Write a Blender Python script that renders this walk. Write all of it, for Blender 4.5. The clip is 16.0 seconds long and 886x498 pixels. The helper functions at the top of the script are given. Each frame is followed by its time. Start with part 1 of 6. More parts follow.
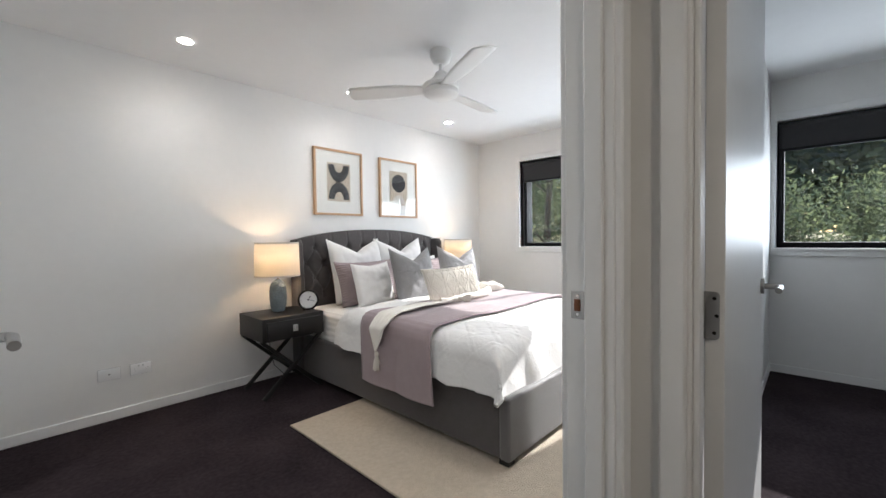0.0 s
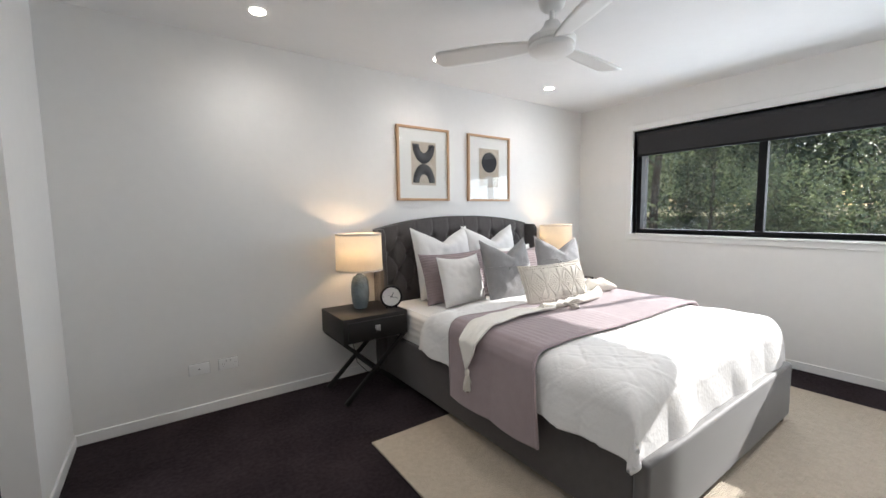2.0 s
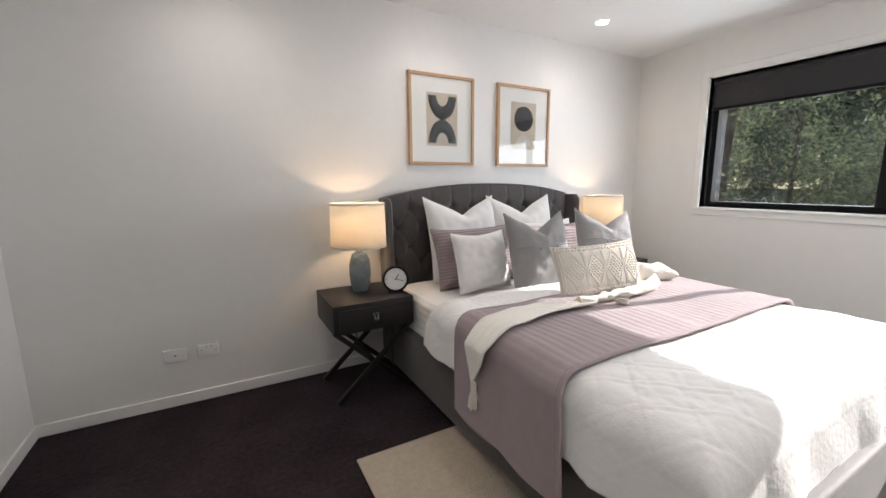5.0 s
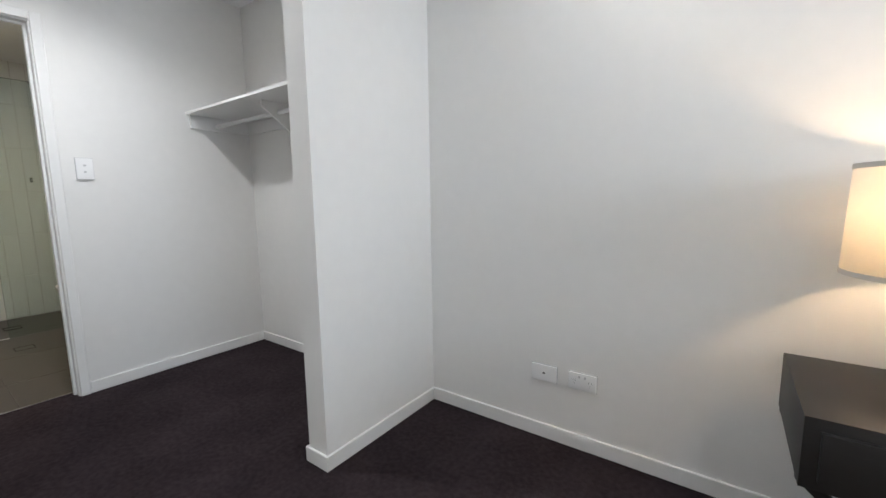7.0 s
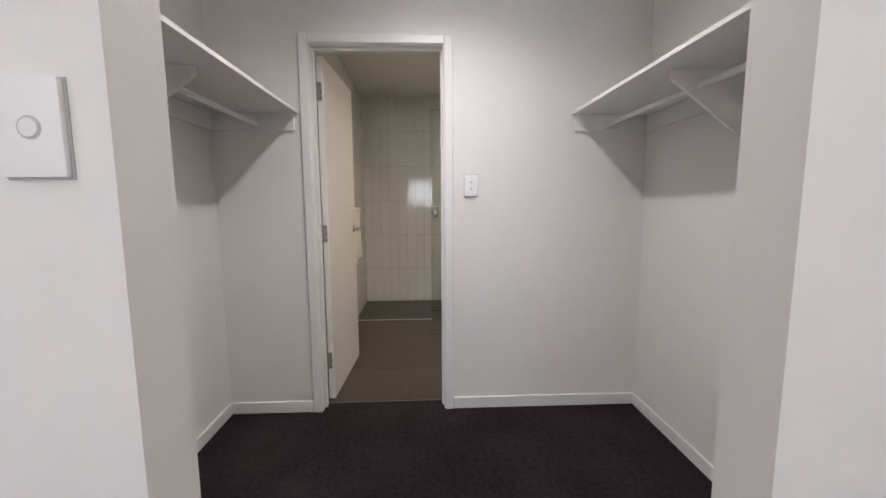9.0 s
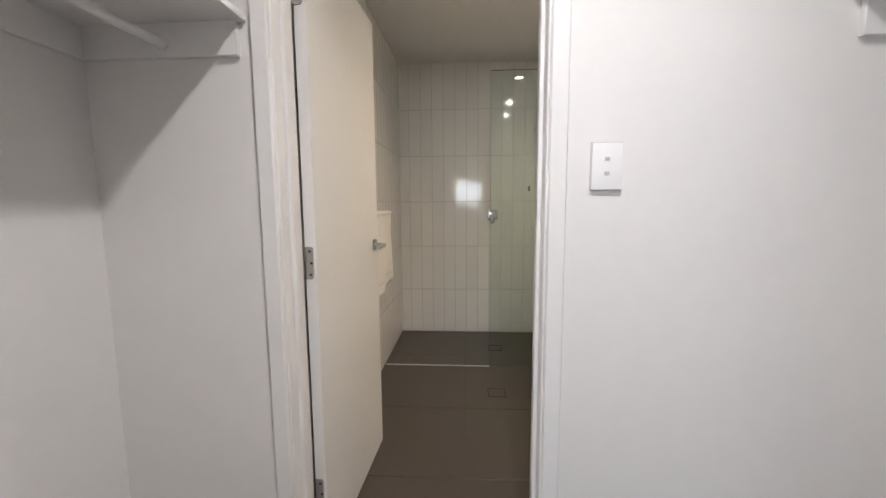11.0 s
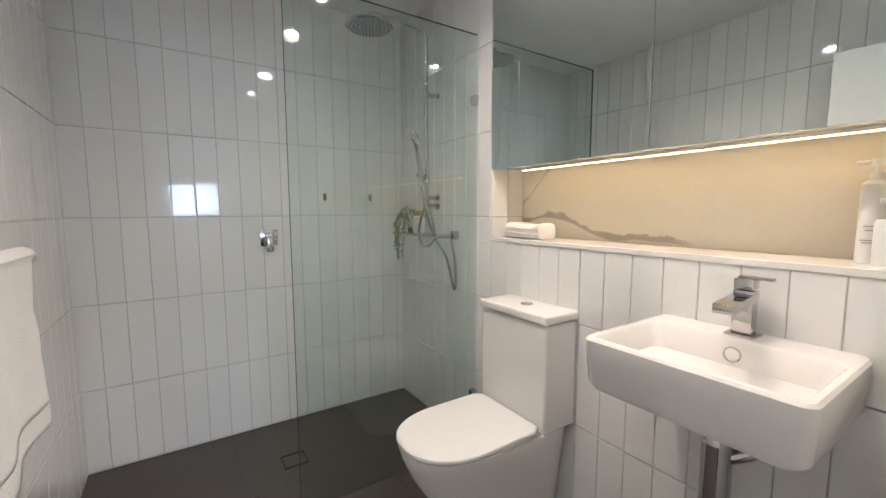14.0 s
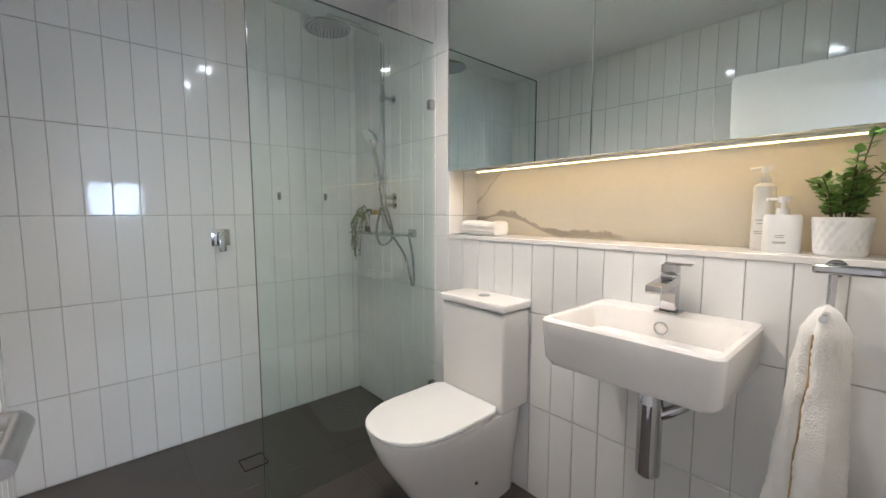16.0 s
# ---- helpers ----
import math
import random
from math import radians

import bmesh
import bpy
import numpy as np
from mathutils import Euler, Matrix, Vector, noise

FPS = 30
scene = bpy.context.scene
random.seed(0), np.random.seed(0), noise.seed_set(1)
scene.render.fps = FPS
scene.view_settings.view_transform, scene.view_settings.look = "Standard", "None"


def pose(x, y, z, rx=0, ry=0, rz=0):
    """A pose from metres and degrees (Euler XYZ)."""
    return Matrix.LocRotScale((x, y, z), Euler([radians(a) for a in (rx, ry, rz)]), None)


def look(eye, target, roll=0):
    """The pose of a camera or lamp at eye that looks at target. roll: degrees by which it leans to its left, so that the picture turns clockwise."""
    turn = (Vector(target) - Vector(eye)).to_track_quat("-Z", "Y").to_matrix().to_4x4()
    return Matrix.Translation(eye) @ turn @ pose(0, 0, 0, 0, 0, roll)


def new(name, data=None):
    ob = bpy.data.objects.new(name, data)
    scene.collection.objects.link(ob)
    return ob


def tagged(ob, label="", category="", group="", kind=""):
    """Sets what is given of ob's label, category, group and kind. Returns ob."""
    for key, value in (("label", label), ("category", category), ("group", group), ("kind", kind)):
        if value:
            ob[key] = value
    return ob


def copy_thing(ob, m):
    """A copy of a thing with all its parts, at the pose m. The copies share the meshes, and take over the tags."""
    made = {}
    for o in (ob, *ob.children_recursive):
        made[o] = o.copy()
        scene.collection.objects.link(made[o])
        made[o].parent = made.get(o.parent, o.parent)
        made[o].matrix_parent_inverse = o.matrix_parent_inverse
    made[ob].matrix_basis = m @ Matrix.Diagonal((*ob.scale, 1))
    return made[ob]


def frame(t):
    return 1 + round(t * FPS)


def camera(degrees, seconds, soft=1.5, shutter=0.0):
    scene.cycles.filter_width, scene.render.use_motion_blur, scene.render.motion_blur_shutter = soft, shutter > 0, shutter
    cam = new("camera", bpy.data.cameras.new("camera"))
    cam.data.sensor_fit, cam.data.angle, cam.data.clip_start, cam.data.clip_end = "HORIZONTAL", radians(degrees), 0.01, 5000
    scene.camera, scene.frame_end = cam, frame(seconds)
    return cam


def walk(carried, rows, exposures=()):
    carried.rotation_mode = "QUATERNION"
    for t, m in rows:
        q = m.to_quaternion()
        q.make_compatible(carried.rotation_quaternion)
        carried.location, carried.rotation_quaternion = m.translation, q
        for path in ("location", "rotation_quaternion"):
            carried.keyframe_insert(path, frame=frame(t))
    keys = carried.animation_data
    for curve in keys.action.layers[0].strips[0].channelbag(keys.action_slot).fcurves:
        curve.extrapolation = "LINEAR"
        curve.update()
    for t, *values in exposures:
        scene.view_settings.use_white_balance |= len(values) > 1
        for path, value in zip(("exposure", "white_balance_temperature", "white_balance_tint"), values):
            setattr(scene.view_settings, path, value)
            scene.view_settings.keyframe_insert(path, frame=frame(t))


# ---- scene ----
cam = camera(96.1, 16.0)
EXPOSURES = ((0.0, 0.50, 6050, 11), (1.0, 0.42, 6100, 11), (3.0, 0.32, 6100, 12), (5.5, 0.24, 6350, 14), (6.3, 0.58, 6200, 12), (7.0, 0.85, 5900, 10), (8.0, 0.78, 6050, 13), (8.5, 0.68, 6200, 16), (9.0, 0.70, 6300, 18),
             (11.3, 1.12, 6200, 16), (12.0, 1.24, 6350, 18), (12.5, 1.32, 6200, 20), (13.0, 1.44, 5650, 17), (14.0, 1.52, 5350, 16), (16.0, 1.58, 5150, 14))
PATH = [
    (0, (0.237, -3.401, 1.18), (1.698, -2.036, 1.123), -0.8),
    (0.5, (0.348, -3.246, 1.209), (1.609, -1.694, 1.148), -0.9),
    (1, (0.446, -3.114, 1.264), (1.598, -1.481, 1.184), -0.9),
    (1.5, (0.49, -3.038, 1.302), (1.615, -1.389, 1.168), -0.8),
    (2, (0.484, -2.992, 1.306), (1.632, -1.365, 1.123), -0.8),
    (2.5, (0.466, -2.982, 1.29), (1.653, -1.387, 1.075), -0.8),
    (3, (0.467, -2.994, 1.29), (1.675, -1.421, 1.03), -0.8),
    (3.2, (0.465, -2.985, 1.277), (1.682, -1.421, 1.013), -0.8),
    (5.5, (1.136, -2.414, 1.278), (1.802, -0.56, 0.935), -0.6),
    (6, (1.295, -2.12, 1.235), (1.387, -0.147, 0.919), -1.0),
    (6.5, (1.321, -1.877, 1.181), (0.774, 0.025, 0.892), -0.7),
    (7, (1.255, -1.644, 1.094), (0.099, -0.032, 0.835), -0.8),
    (7.5, (1.131, -1.457, 1.142), (-0.464, -0.285, 0.857), -0.4),
    (8, (0.962, -1.333, 1.172), (-0.881, -0.611, 0.887), -0.6),
    (8.5, (0.752, -1.258, 1.150), (-1.203, -0.916, 0.905), -0.5),
    (9, (0.513, -1.215, 1.192), (-1.471, -1.131, 0.955), -0.3),
    (9.2, (0.424, -1.192, 1.182), (-1.564, -1.194, 0.958), -0.2),
    (11.5, (-0.935, -1.400, 1.198), (-2.917, -1.533, 0.967), -0.4),
    (12, (-1.216, -1.503, 1.210), (-3.199, -1.389, 0.984), -0.1),
    (12.5, (-1.505, -1.544, 1.215), (-3.456, -1.159, 1.002), 0.2),
    (13, (-1.722, -1.533, 1.213), (-3.600, -0.874, 1.007), 0.1),
    (13.5, (-1.837, -1.505, 1.228), (-3.608, -0.598, 1.022), -0.2),
    (14, (-1.854, -1.513, 1.233), (-3.514, -0.416, 1.037), -0.1),
    (14.5, (-1.833, -1.594, 1.222), (-3.408, -0.375, 1.035), 0),
    (15, (-1.823, -1.613, 1.212), (-3.353, -0.339, 1.027), -0.1),
    (15.5, (-1.825, -1.633, 1.215), (-3.324, -0.323, 1.027), 0),
    (16, (-1.826, -1.632, 1.217), (-3.314, -0.309, 1.031), 0),
]
walk(cam, [(t, look(eye, target, roll)) for t, eye, target, roll in PATH], EXPOSURES)

# ---- light ----
SUN_DIR = Vector((-1.0, 0.165, -0.52)).normalized()
world = bpy.data.worlds.new("sky_world")
scene.world = world
world.use_nodes = True
wn = world.node_tree
sky = wn.nodes.new("ShaderNodeTexSky")
sky.sky_type = "NISHITA"
sky.sun_disc = False
sky.sun_elevation = math.asin(-SUN_DIR.z)
sky.sun_rotation = math.atan2(-SUN_DIR.x, -SUN_DIR.y)
wn.links.new(sky.outputs[0], wn.nodes["Background"].inputs[0])
wn.nodes["Background"].inputs[1].default_value = 0.12


def lamp(name, kind, energy, m, color=(1, 1, 1)):
    data = bpy.data.lights.new(name, kind)
    data.energy, data.color = energy, color
    ob = new(name, data)
    ob.matrix_basis = m
    return ob


sun = lamp("sun", "SUN", 7.5, Matrix.Translation((9, -3, 6)) @ SUN_DIR.to_track_quat("-Z", "Y").to_matrix().to_4x4(), (1, 0.95, 0.87))
sun.data.angle = radians(0.5)


def window_light(y0, y1, z0, z1, energy):
    ob = lamp("window_sky_light", "AREA", energy, look((4.95, (y0 + y1) / 2, (z0 + z1) / 2), (0, (y0 + y1) / 2, (z0 + z1) / 2)), (0.87, 0.945, 1.0))
    ob.data.shape, ob.data.size, ob.data.size_y = "RECTANGLE", y1 - y0, z1 - z0
    return ob


window_light(-2.80, -0.70, 1.08, 1.86, 38)
window_light(-4.90, -3.20, 1.08, 1.84, 25)

# ---- materials ----


def mat(name, color, rough=0.5, metal=0.0, scale=0.0, vary=0.0, bump=0.0, bump_scale=200.0, spec=None, stretch=(1, 1, 1), tint=None, sheen=0.0, random_vary=0.0):
    """A principled material with noise in its colour at two scales and a fine relief."""
    m = bpy.data.materials.new(name)
    m.use_nodes = True
    t = m.node_tree
    p = t.nodes["Principled BSDF"]
    p.inputs["Base Color"].default_value = (*color, 1)
    p.inputs["Roughness"].default_value = rough
    p.inputs["Metallic"].default_value = metal
    if spec is not None:
        p.inputs["Specular IOR Level"].default_value = spec
    if sheen:
        p.inputs["Sheen Weight"].default_value = sheen
    coord = t.nodes.new("ShaderNodeTexCoord")
    mapping = t.nodes.new("ShaderNodeMapping")
    mapping.inputs["Scale"].default_value = stretch
    t.links.new(coord.outputs["Object"], mapping.inputs[0])
    if vary:
        big, small = t.nodes.new("ShaderNodeTexNoise"), t.nodes.new("ShaderNodeTexNoise")
        big.inputs["Scale"].default_value, small.inputs["Scale"].default_value = scale, scale * 14
        big.inputs["Detail"].default_value = small.inputs["Detail"].default_value = 4
        t.links.new(mapping.outputs[0], big.inputs["Vector"])
        t.links.new(mapping.outputs[0], small.inputs["Vector"])
        add = t.nodes.new("ShaderNodeMath")
        add.operation = "ADD"
        t.links.new(big.outputs["Fac"], add.inputs[0])
        t.links.new(small.outputs["Fac"], add.inputs[1])
        ramp = t.nodes.new("ShaderNodeMapRange")
        ramp.inputs["From Min"].default_value, ramp.inputs["From Max"].default_value = 0.7, 1.3
        t.links.new(add.outputs[0], ramp.inputs["Value"])
        mix = t.nodes.new("ShaderNodeMix")
        mix.data_type = "RGBA"
        other = tint or color
        mix.inputs[6].default_value = (*[c * (1 - vary) for c in color], 1)
        mix.inputs[7].default_value = (*[min(1, c * (1 + vary)) for c in other], 1)
        t.links.new(ramp.outputs[0], mix.inputs[0])
        last = mix.outputs[2]
        if random_vary:
            info = t.nodes.new("ShaderNodeObjectInfo")
            r2 = t.nodes.new("ShaderNodeMapRange")
            r2.inputs["To Min"].default_value, r2.inputs["To Max"].default_value = 1 - random_vary, 1.0
            t.links.new(info.outputs["Random"], r2.inputs["Value"])
            mul = t.nodes.new("ShaderNodeVectorMath")
            mul.operation = "SCALE"
            t.links.new(last, mul.inputs[0])
            t.links.new(r2.outputs[0], mul.inputs["Scale"])
            last = mul.outputs[0]
        t.links.new(last, p.inputs["Base Color"])
    if bump:
        nz = t.nodes.new("ShaderNodeTexNoise")
        nz.inputs["Scale"].default_value, nz.inputs["Detail"].default_value = bump_scale, 3
        t.links.new(mapping.outputs[0], nz.inputs["Vector"])
        bp = t.nodes.new("ShaderNodeBump")
        bp.inputs["Strength"].default_value, bp.inputs["Distance"].default_value = bump, 0.01
        t.links.new(nz.outputs["Fac"], bp.inputs["Height"])
        t.links.new(bp.outputs[0], p.inputs["Normal"])
    return m


def glow(name, color, strength):
    m = bpy.data.materials.new(name)
    m.use_nodes = True
    p = m.node_tree.nodes["Principled BSDF"]
    p.inputs["Emission Color"].default_value = (*color, 1)
    p.inputs["Emission Strength"].default_value = strength
    return m


def glass(name, color, rough=0.0, base=0.04):
    """Thin clear glass: a straight view through with a Fresnel gloss."""
    m = bpy.data.materials.new(name)
    m.use_nodes = True
    t = m.node_tree
    t.nodes.remove(t.nodes["Principled BSDF"])
    out = t.nodes["Material Output"]
    clear, gloss, facing, power, scale, mix = (t.nodes.new(k) for k in ("ShaderNodeBsdfTransparent", "ShaderNodeBsdfGlossy", "ShaderNodeLayerWeight", "ShaderNodeMath", "ShaderNodeMath", "ShaderNodeMixShader"))
    clear.inputs[0].default_value = (*color, 1)
    gloss.inputs["Roughness"].default_value = rough
    facing.inputs["Blend"].default_value = 0.5
    power.operation, power.inputs[1].default_value = "POWER", 5.0
    scale.operation, scale.inputs[1].default_value, scale.inputs[2].default_value = "MULTIPLY_ADD", 0.9, base
    t.links.new(facing.outputs["Facing"], power.inputs[0])
    t.links.new(power.outputs[0], scale.inputs[0])
    t.links.new(scale.outputs[0], mix.inputs[0])
    t.links.new(clear.outputs[0], mix.inputs[1])
    t.links.new(gloss.outputs[0], mix.inputs[2])
    t.links.new(mix.outputs[0], out.inputs[0])
    return m


def translucent(name, color, share=0.5, bump_scale=600):
    m = mat(name, color, 0.9, vary=0.05, scale=30, bump=0.15, bump_scale=bump_scale)
    t = m.node_tree
    p, out = t.nodes["Principled BSDF"], t.nodes["Material Output"]
    tr, mix = t.nodes.new("ShaderNodeBsdfTranslucent"), t.nodes.new("ShaderNodeMixShader")
    tr.inputs[0].default_value = (*color, 1)
    mix.inputs[0].default_value = share
    t.links.new(p.outputs[0], mix.inputs[1])
    t.links.new(tr.outputs[0], mix.inputs[2])
    t.links.new(mix.outputs[0], out.inputs[0])
    return m


def lines(m, axis_scale, strength, kind="SIN", direction="X", distance=0.01, rotate=(0, 0, 0)):
    """Adds parallel ridges to a material's relief."""
    t = m.node_tree
    p = t.nodes["Principled BSDF"]
    coord, mp = t.nodes.new("ShaderNodeTexCoord"), t.nodes.new("ShaderNodeMapping")
    mp.inputs["Rotation"].default_value = [radians(a) for a in rotate]
    wave, bp = t.nodes.new("ShaderNodeTexWave"), t.nodes.new("ShaderNodeBump")
    wave.bands_direction, wave.wave_profile = direction, kind
    wave.inputs["Scale"].default_value = axis_scale
    wave.inputs["Distortion"].default_value = 0.6
    bp.inputs["Strength"].default_value, bp.inputs["Distance"].default_value = strength, distance
    t.links.new(coord.outputs["Object"], mp.inputs[0])
    t.links.new(mp.outputs[0], wave.inputs["Vector"])
    t.links.new(wave.outputs["Fac"], bp.inputs["Height"])
    if p.inputs["Normal"].links:
        t.links.new(p.inputs["Normal"].links[0].from_socket, bp.inputs["Normal"])
    t.links.new(bp.outputs[0], p.inputs["Normal"])
    return m


WALL = mat("wall_paint", (0.80, 0.79, 0.77), 0.55, vary=0.015, scale=1.2, bump=0.06, bump_scale=260)
CEIL = mat("ceiling_paint", (0.80, 0.80, 0.80), 0.75, vary=0.012, scale=1.0, bump=0.04, bump_scale=200)
TRIM = mat("gloss_trim_paint", (0.82, 0.815, 0.80), 0.3, vary=0.012, scale=3, bump=0.03, bump_scale=60)
DOOR = mat("door_paint", (0.80, 0.795, 0.78), 0.38, vary=0.015, scale=2, bump=0.04, bump_scale=90)
CARPET = mat("charcoal_carpet", (0.047, 0.036, 0.040), 0.97, vary=0.35, scale=3.2, bump=1.0, bump_scale=420, spec=0.05)
FTILE = mat("grey_brown_floor_tile", (0.066, 0.055, 0.046), 0.36, vary=0.10, scale=2.5, bump=0.05, bump_scale=90, random_vary=0.06)
FGROUT = mat("floor_grout", (0.068, 0.058, 0.050), 0.9, vary=0.1, scale=8)
TILE = mat("white_glazed_tile", (0.80, 0.80, 0.785), 0.06, vary=0.012, scale=4, bump=0.055, bump_scale=9, random_vary=0.05)
GROUT = mat("grout", (0.50, 0.475, 0.44), 0.9, vary=0.12, scale=10, bump=0.1)
CHROME = mat("chrome", (0.55, 0.55, 0.56), 0.06, 1.0, vary=0.02, scale=20)
SATIN = mat("satin_nickel", (0.42, 0.41, 0.40), 0.28, 1.0, vary=0.04, scale=60)
BLACK_ALU = mat("black_aluminium", (0.012, 0.012, 0.013), 0.75, vary=0.15, scale=30, spec=0.12)
BLIND = lines(mat("charcoal_blind_fabric", (0.035, 0.034, 0.036), 0.9, vary=0.08, scale=40, bump=0.2, bump_scale=900), 90, 0.05, direction="Y")
PANE = glass("window_pane_glass", (0.985, 0.99, 0.985))
SCREEN = glass("shower_screen_glass", (0.93, 0.97, 0.96), base=0.055)
MIRROR = mat("mirror_silver", (0.78, 0.84, 0.81), 0.0, 1.0)
UPHOL = mat("dark_grey_upholstery", (0.068, 0.060, 0.059), 0.85, vary=0.12, scale=25, bump=0.25, bump_scale=700, sheen=0.25)
LINEN = mat("white_cotton", (0.80, 0.79, 0.775), 0.9, vary=0.02, scale=9, bump=0.18, bump_scale=55, sheen=0.1)
SHEET = lines(mat("white_fitted_sheet", (0.76, 0.745, 0.72), 0.9, vary=0.02, scale=6, bump=0.1, bump_scale=40), 7, 0.25, direction="Z")
MAUVE = mat("mauve_quilted_cotton", (0.33, 0.265, 0.275), 0.92, vary=0.06, scale=20, bump=0.25, bump_scale=300, sheen=0.2)
MAUVE_RIB = lines(mat("mauve_ribbed_cushion", (0.30, 0.235, 0.24), 0.92, vary=0.06, scale=20, bump=0.2, bump_scale=300, sheen=0.2), 15, 0.4, direction="Z")
GREY_LINEN = mat("grey_linen", (0.27, 0.265, 0.27), 0.9, vary=0.07, scale=30, bump=0.3, bump_scale=420, sheen=0.15)
CREAM = mat("cream_cotton", (0.74, 0.70, 0.63), 0.92, vary=0.04, scale=30, bump=0.35, bump_scale=260)
KNIT = lines(mat("cream_knit", (0.82, 0.79, 0.73), 0.95, vary=0.04, scale=30, bump=0.2, bump_scale=220), 28, 0.3, direction="Y")
BLACKWOOD = mat("black_stained_wood", (0.007, 0.006, 0.0058), 0.5, vary=0.3, scale=6, stretch=(1, 12, 12), bump=0.06, bump_scale=30)
OAK = mat("light_oak", (0.50, 0.31, 0.17), 0.45, vary=0.16, scale=7, stretch=(12, 12, 1), bump=0.06, bump_scale=40)
PAPER = mat("white_mat_board", (0.78, 0.77, 0.75), 0.8, vary=0.01, scale=10, bump=0.03)
KRAFT = mat("beige_print_paper", (0.50, 0.43, 0.35), 0.85, vary=0.07, scale=18, bump=0.05)
INK = mat("charcoal_ink", (0.028, 0.028, 0.032), 0.8, vary=0.25, scale=25)
PALE_INK = mat("pale_grey_ink", (0.55, 0.52, 0.48), 0.85, vary=0.08, scale=20)
CERAMIC_BLUE = mat("blue_grey_ceramic", (0.17, 0.205, 0.225), 0.5, vary=0.2, scale=20, bump=0.7, bump_scale=75)
SHADE = translucent("cream_lamp_shade", (0.90, 0.85, 0.76), 0.6)
SHADE_TRIM = mat("white_shade_trim", (0.62, 0.59, 0.54), 0.8, vary=0.03, scale=40)
PLASTIC = mat("white_plastic", (0.80, 0.80, 0.79), 0.28, vary=0.01, scale=20)
PLATE = mat("white_plate_plastic", (0.87, 0.87, 0.865), 0.25, vary=0.01, scale=20)
# grey of rockers and knob ring, also of the shade line round wall plates
PLATE_EDGE = mat("pale_grey_plastic_and_shade", (0.52, 0.52, 0.52), 0.4, vary=0.02, scale=20)
PORCELAIN = mat("white_porcelain", (0.81, 0.79, 0.765), 0.06, vary=0.008, scale=6)
DARK = mat("dark_gap", (0.010, 0.009, 0.008), 0.9, vary=0.2, scale=20)
JUTE = lines(lines(mat("jute_weave", (0.50, 0.43, 0.34), 0.95, vary=0.11, scale=40, bump=0.8, bump_scale=130), 30, 0.35, direction="Y", distance=0.004), 34, 0.3, direction="X", distance=0.003)
TOWEL = mat("white_terry", (0.84, 0.825, 0.79), 0.97, vary=0.03, scale=30, bump=0.45, bump_scale=260, sheen=0.3)
STONE = mat("white_stone_sill", (0.80, 0.78, 0.745), 0.2, vary=0.015, scale=8)
LEAF = mat("eucalyptus_leaf", (0.16, 0.30, 0.06), 0.5, vary=0.35, scale=40)
LEAF_B = mat("trailing_leaf", (0.09, 0.17, 0.04), 0.5, vary=0.35, scale=40)
STEM = mat("plant_stem", (0.10, 0.085, 0.045), 0.7, vary=0.2, scale=30)
SOIL = mat("pot_soil", (0.03, 0.022, 0.016), 0.95, vary=0.3, scale=60)
BRASS = mat("brass_collar", (0.42, 0.28, 0.09), 0.3, 1.0, vary=0.05, scale=30)
LIT = glow("lit_lamp", (1.0, 0.90, 0.76), 60.0)
LED = glow("led_strip", (1.0, 0.62, 0.19), 3.6)
GREY_TEXT = mat("grey_print", (0.35, 0.34, 0.33), 0.6, vary=0.05, scale=30)
GRASS = mat("dry_grass", (0.26, 0.23, 0.09), 0.95, vary=0.35, scale=0.7, tint=(0.34, 0.29, 0.14), bump=0.6, bump_scale=30)
BARK = mat("bark", (0.10, 0.085, 0.07), 0.95, vary=0.35, scale=4, bump=0.6, bump_scale=30)
FOLIAGE = translucent("bush_leaf", (0.15, 0.19, 0.10), 0.5, 5)


def vary_leaves(m, dark, light):
    """Gives each leaf its own green."""
    t = m.node_tree
    geo, mx = t.nodes.new("ShaderNodeNewGeometry"), t.nodes.new("ShaderNodeMix")
    mx.data_type = "RGBA"
    mx.inputs[6].default_value, mx.inputs[7].default_value = (*dark, 1), (*light, 1)
    t.links.new(geo.outputs["Random Per Island"], mx.inputs[0])
    for n in t.nodes:
        if n.type == "BSDF_PRINCIPLED":
            t.links.new(mx.outputs[2], n.inputs["Base Color"])
        elif n.type == "BSDF_TRANSLUCENT":
            t.links.new(mx.outputs[2], n.inputs[0])


vary_leaves(FOLIAGE, (0.075, 0.11, 0.085), (0.22, 0.26, 0.13))
BRICK_OUT = mat("outside_render", (0.45, 0.43, 0.40), 0.9, vary=0.05, scale=3)

# marble with one broad grey vein low down and a fine one above it
MARBLE = mat("veined_marble", (0.79, 0.75, 0.66), 0.12, vary=0.02, scale=5)


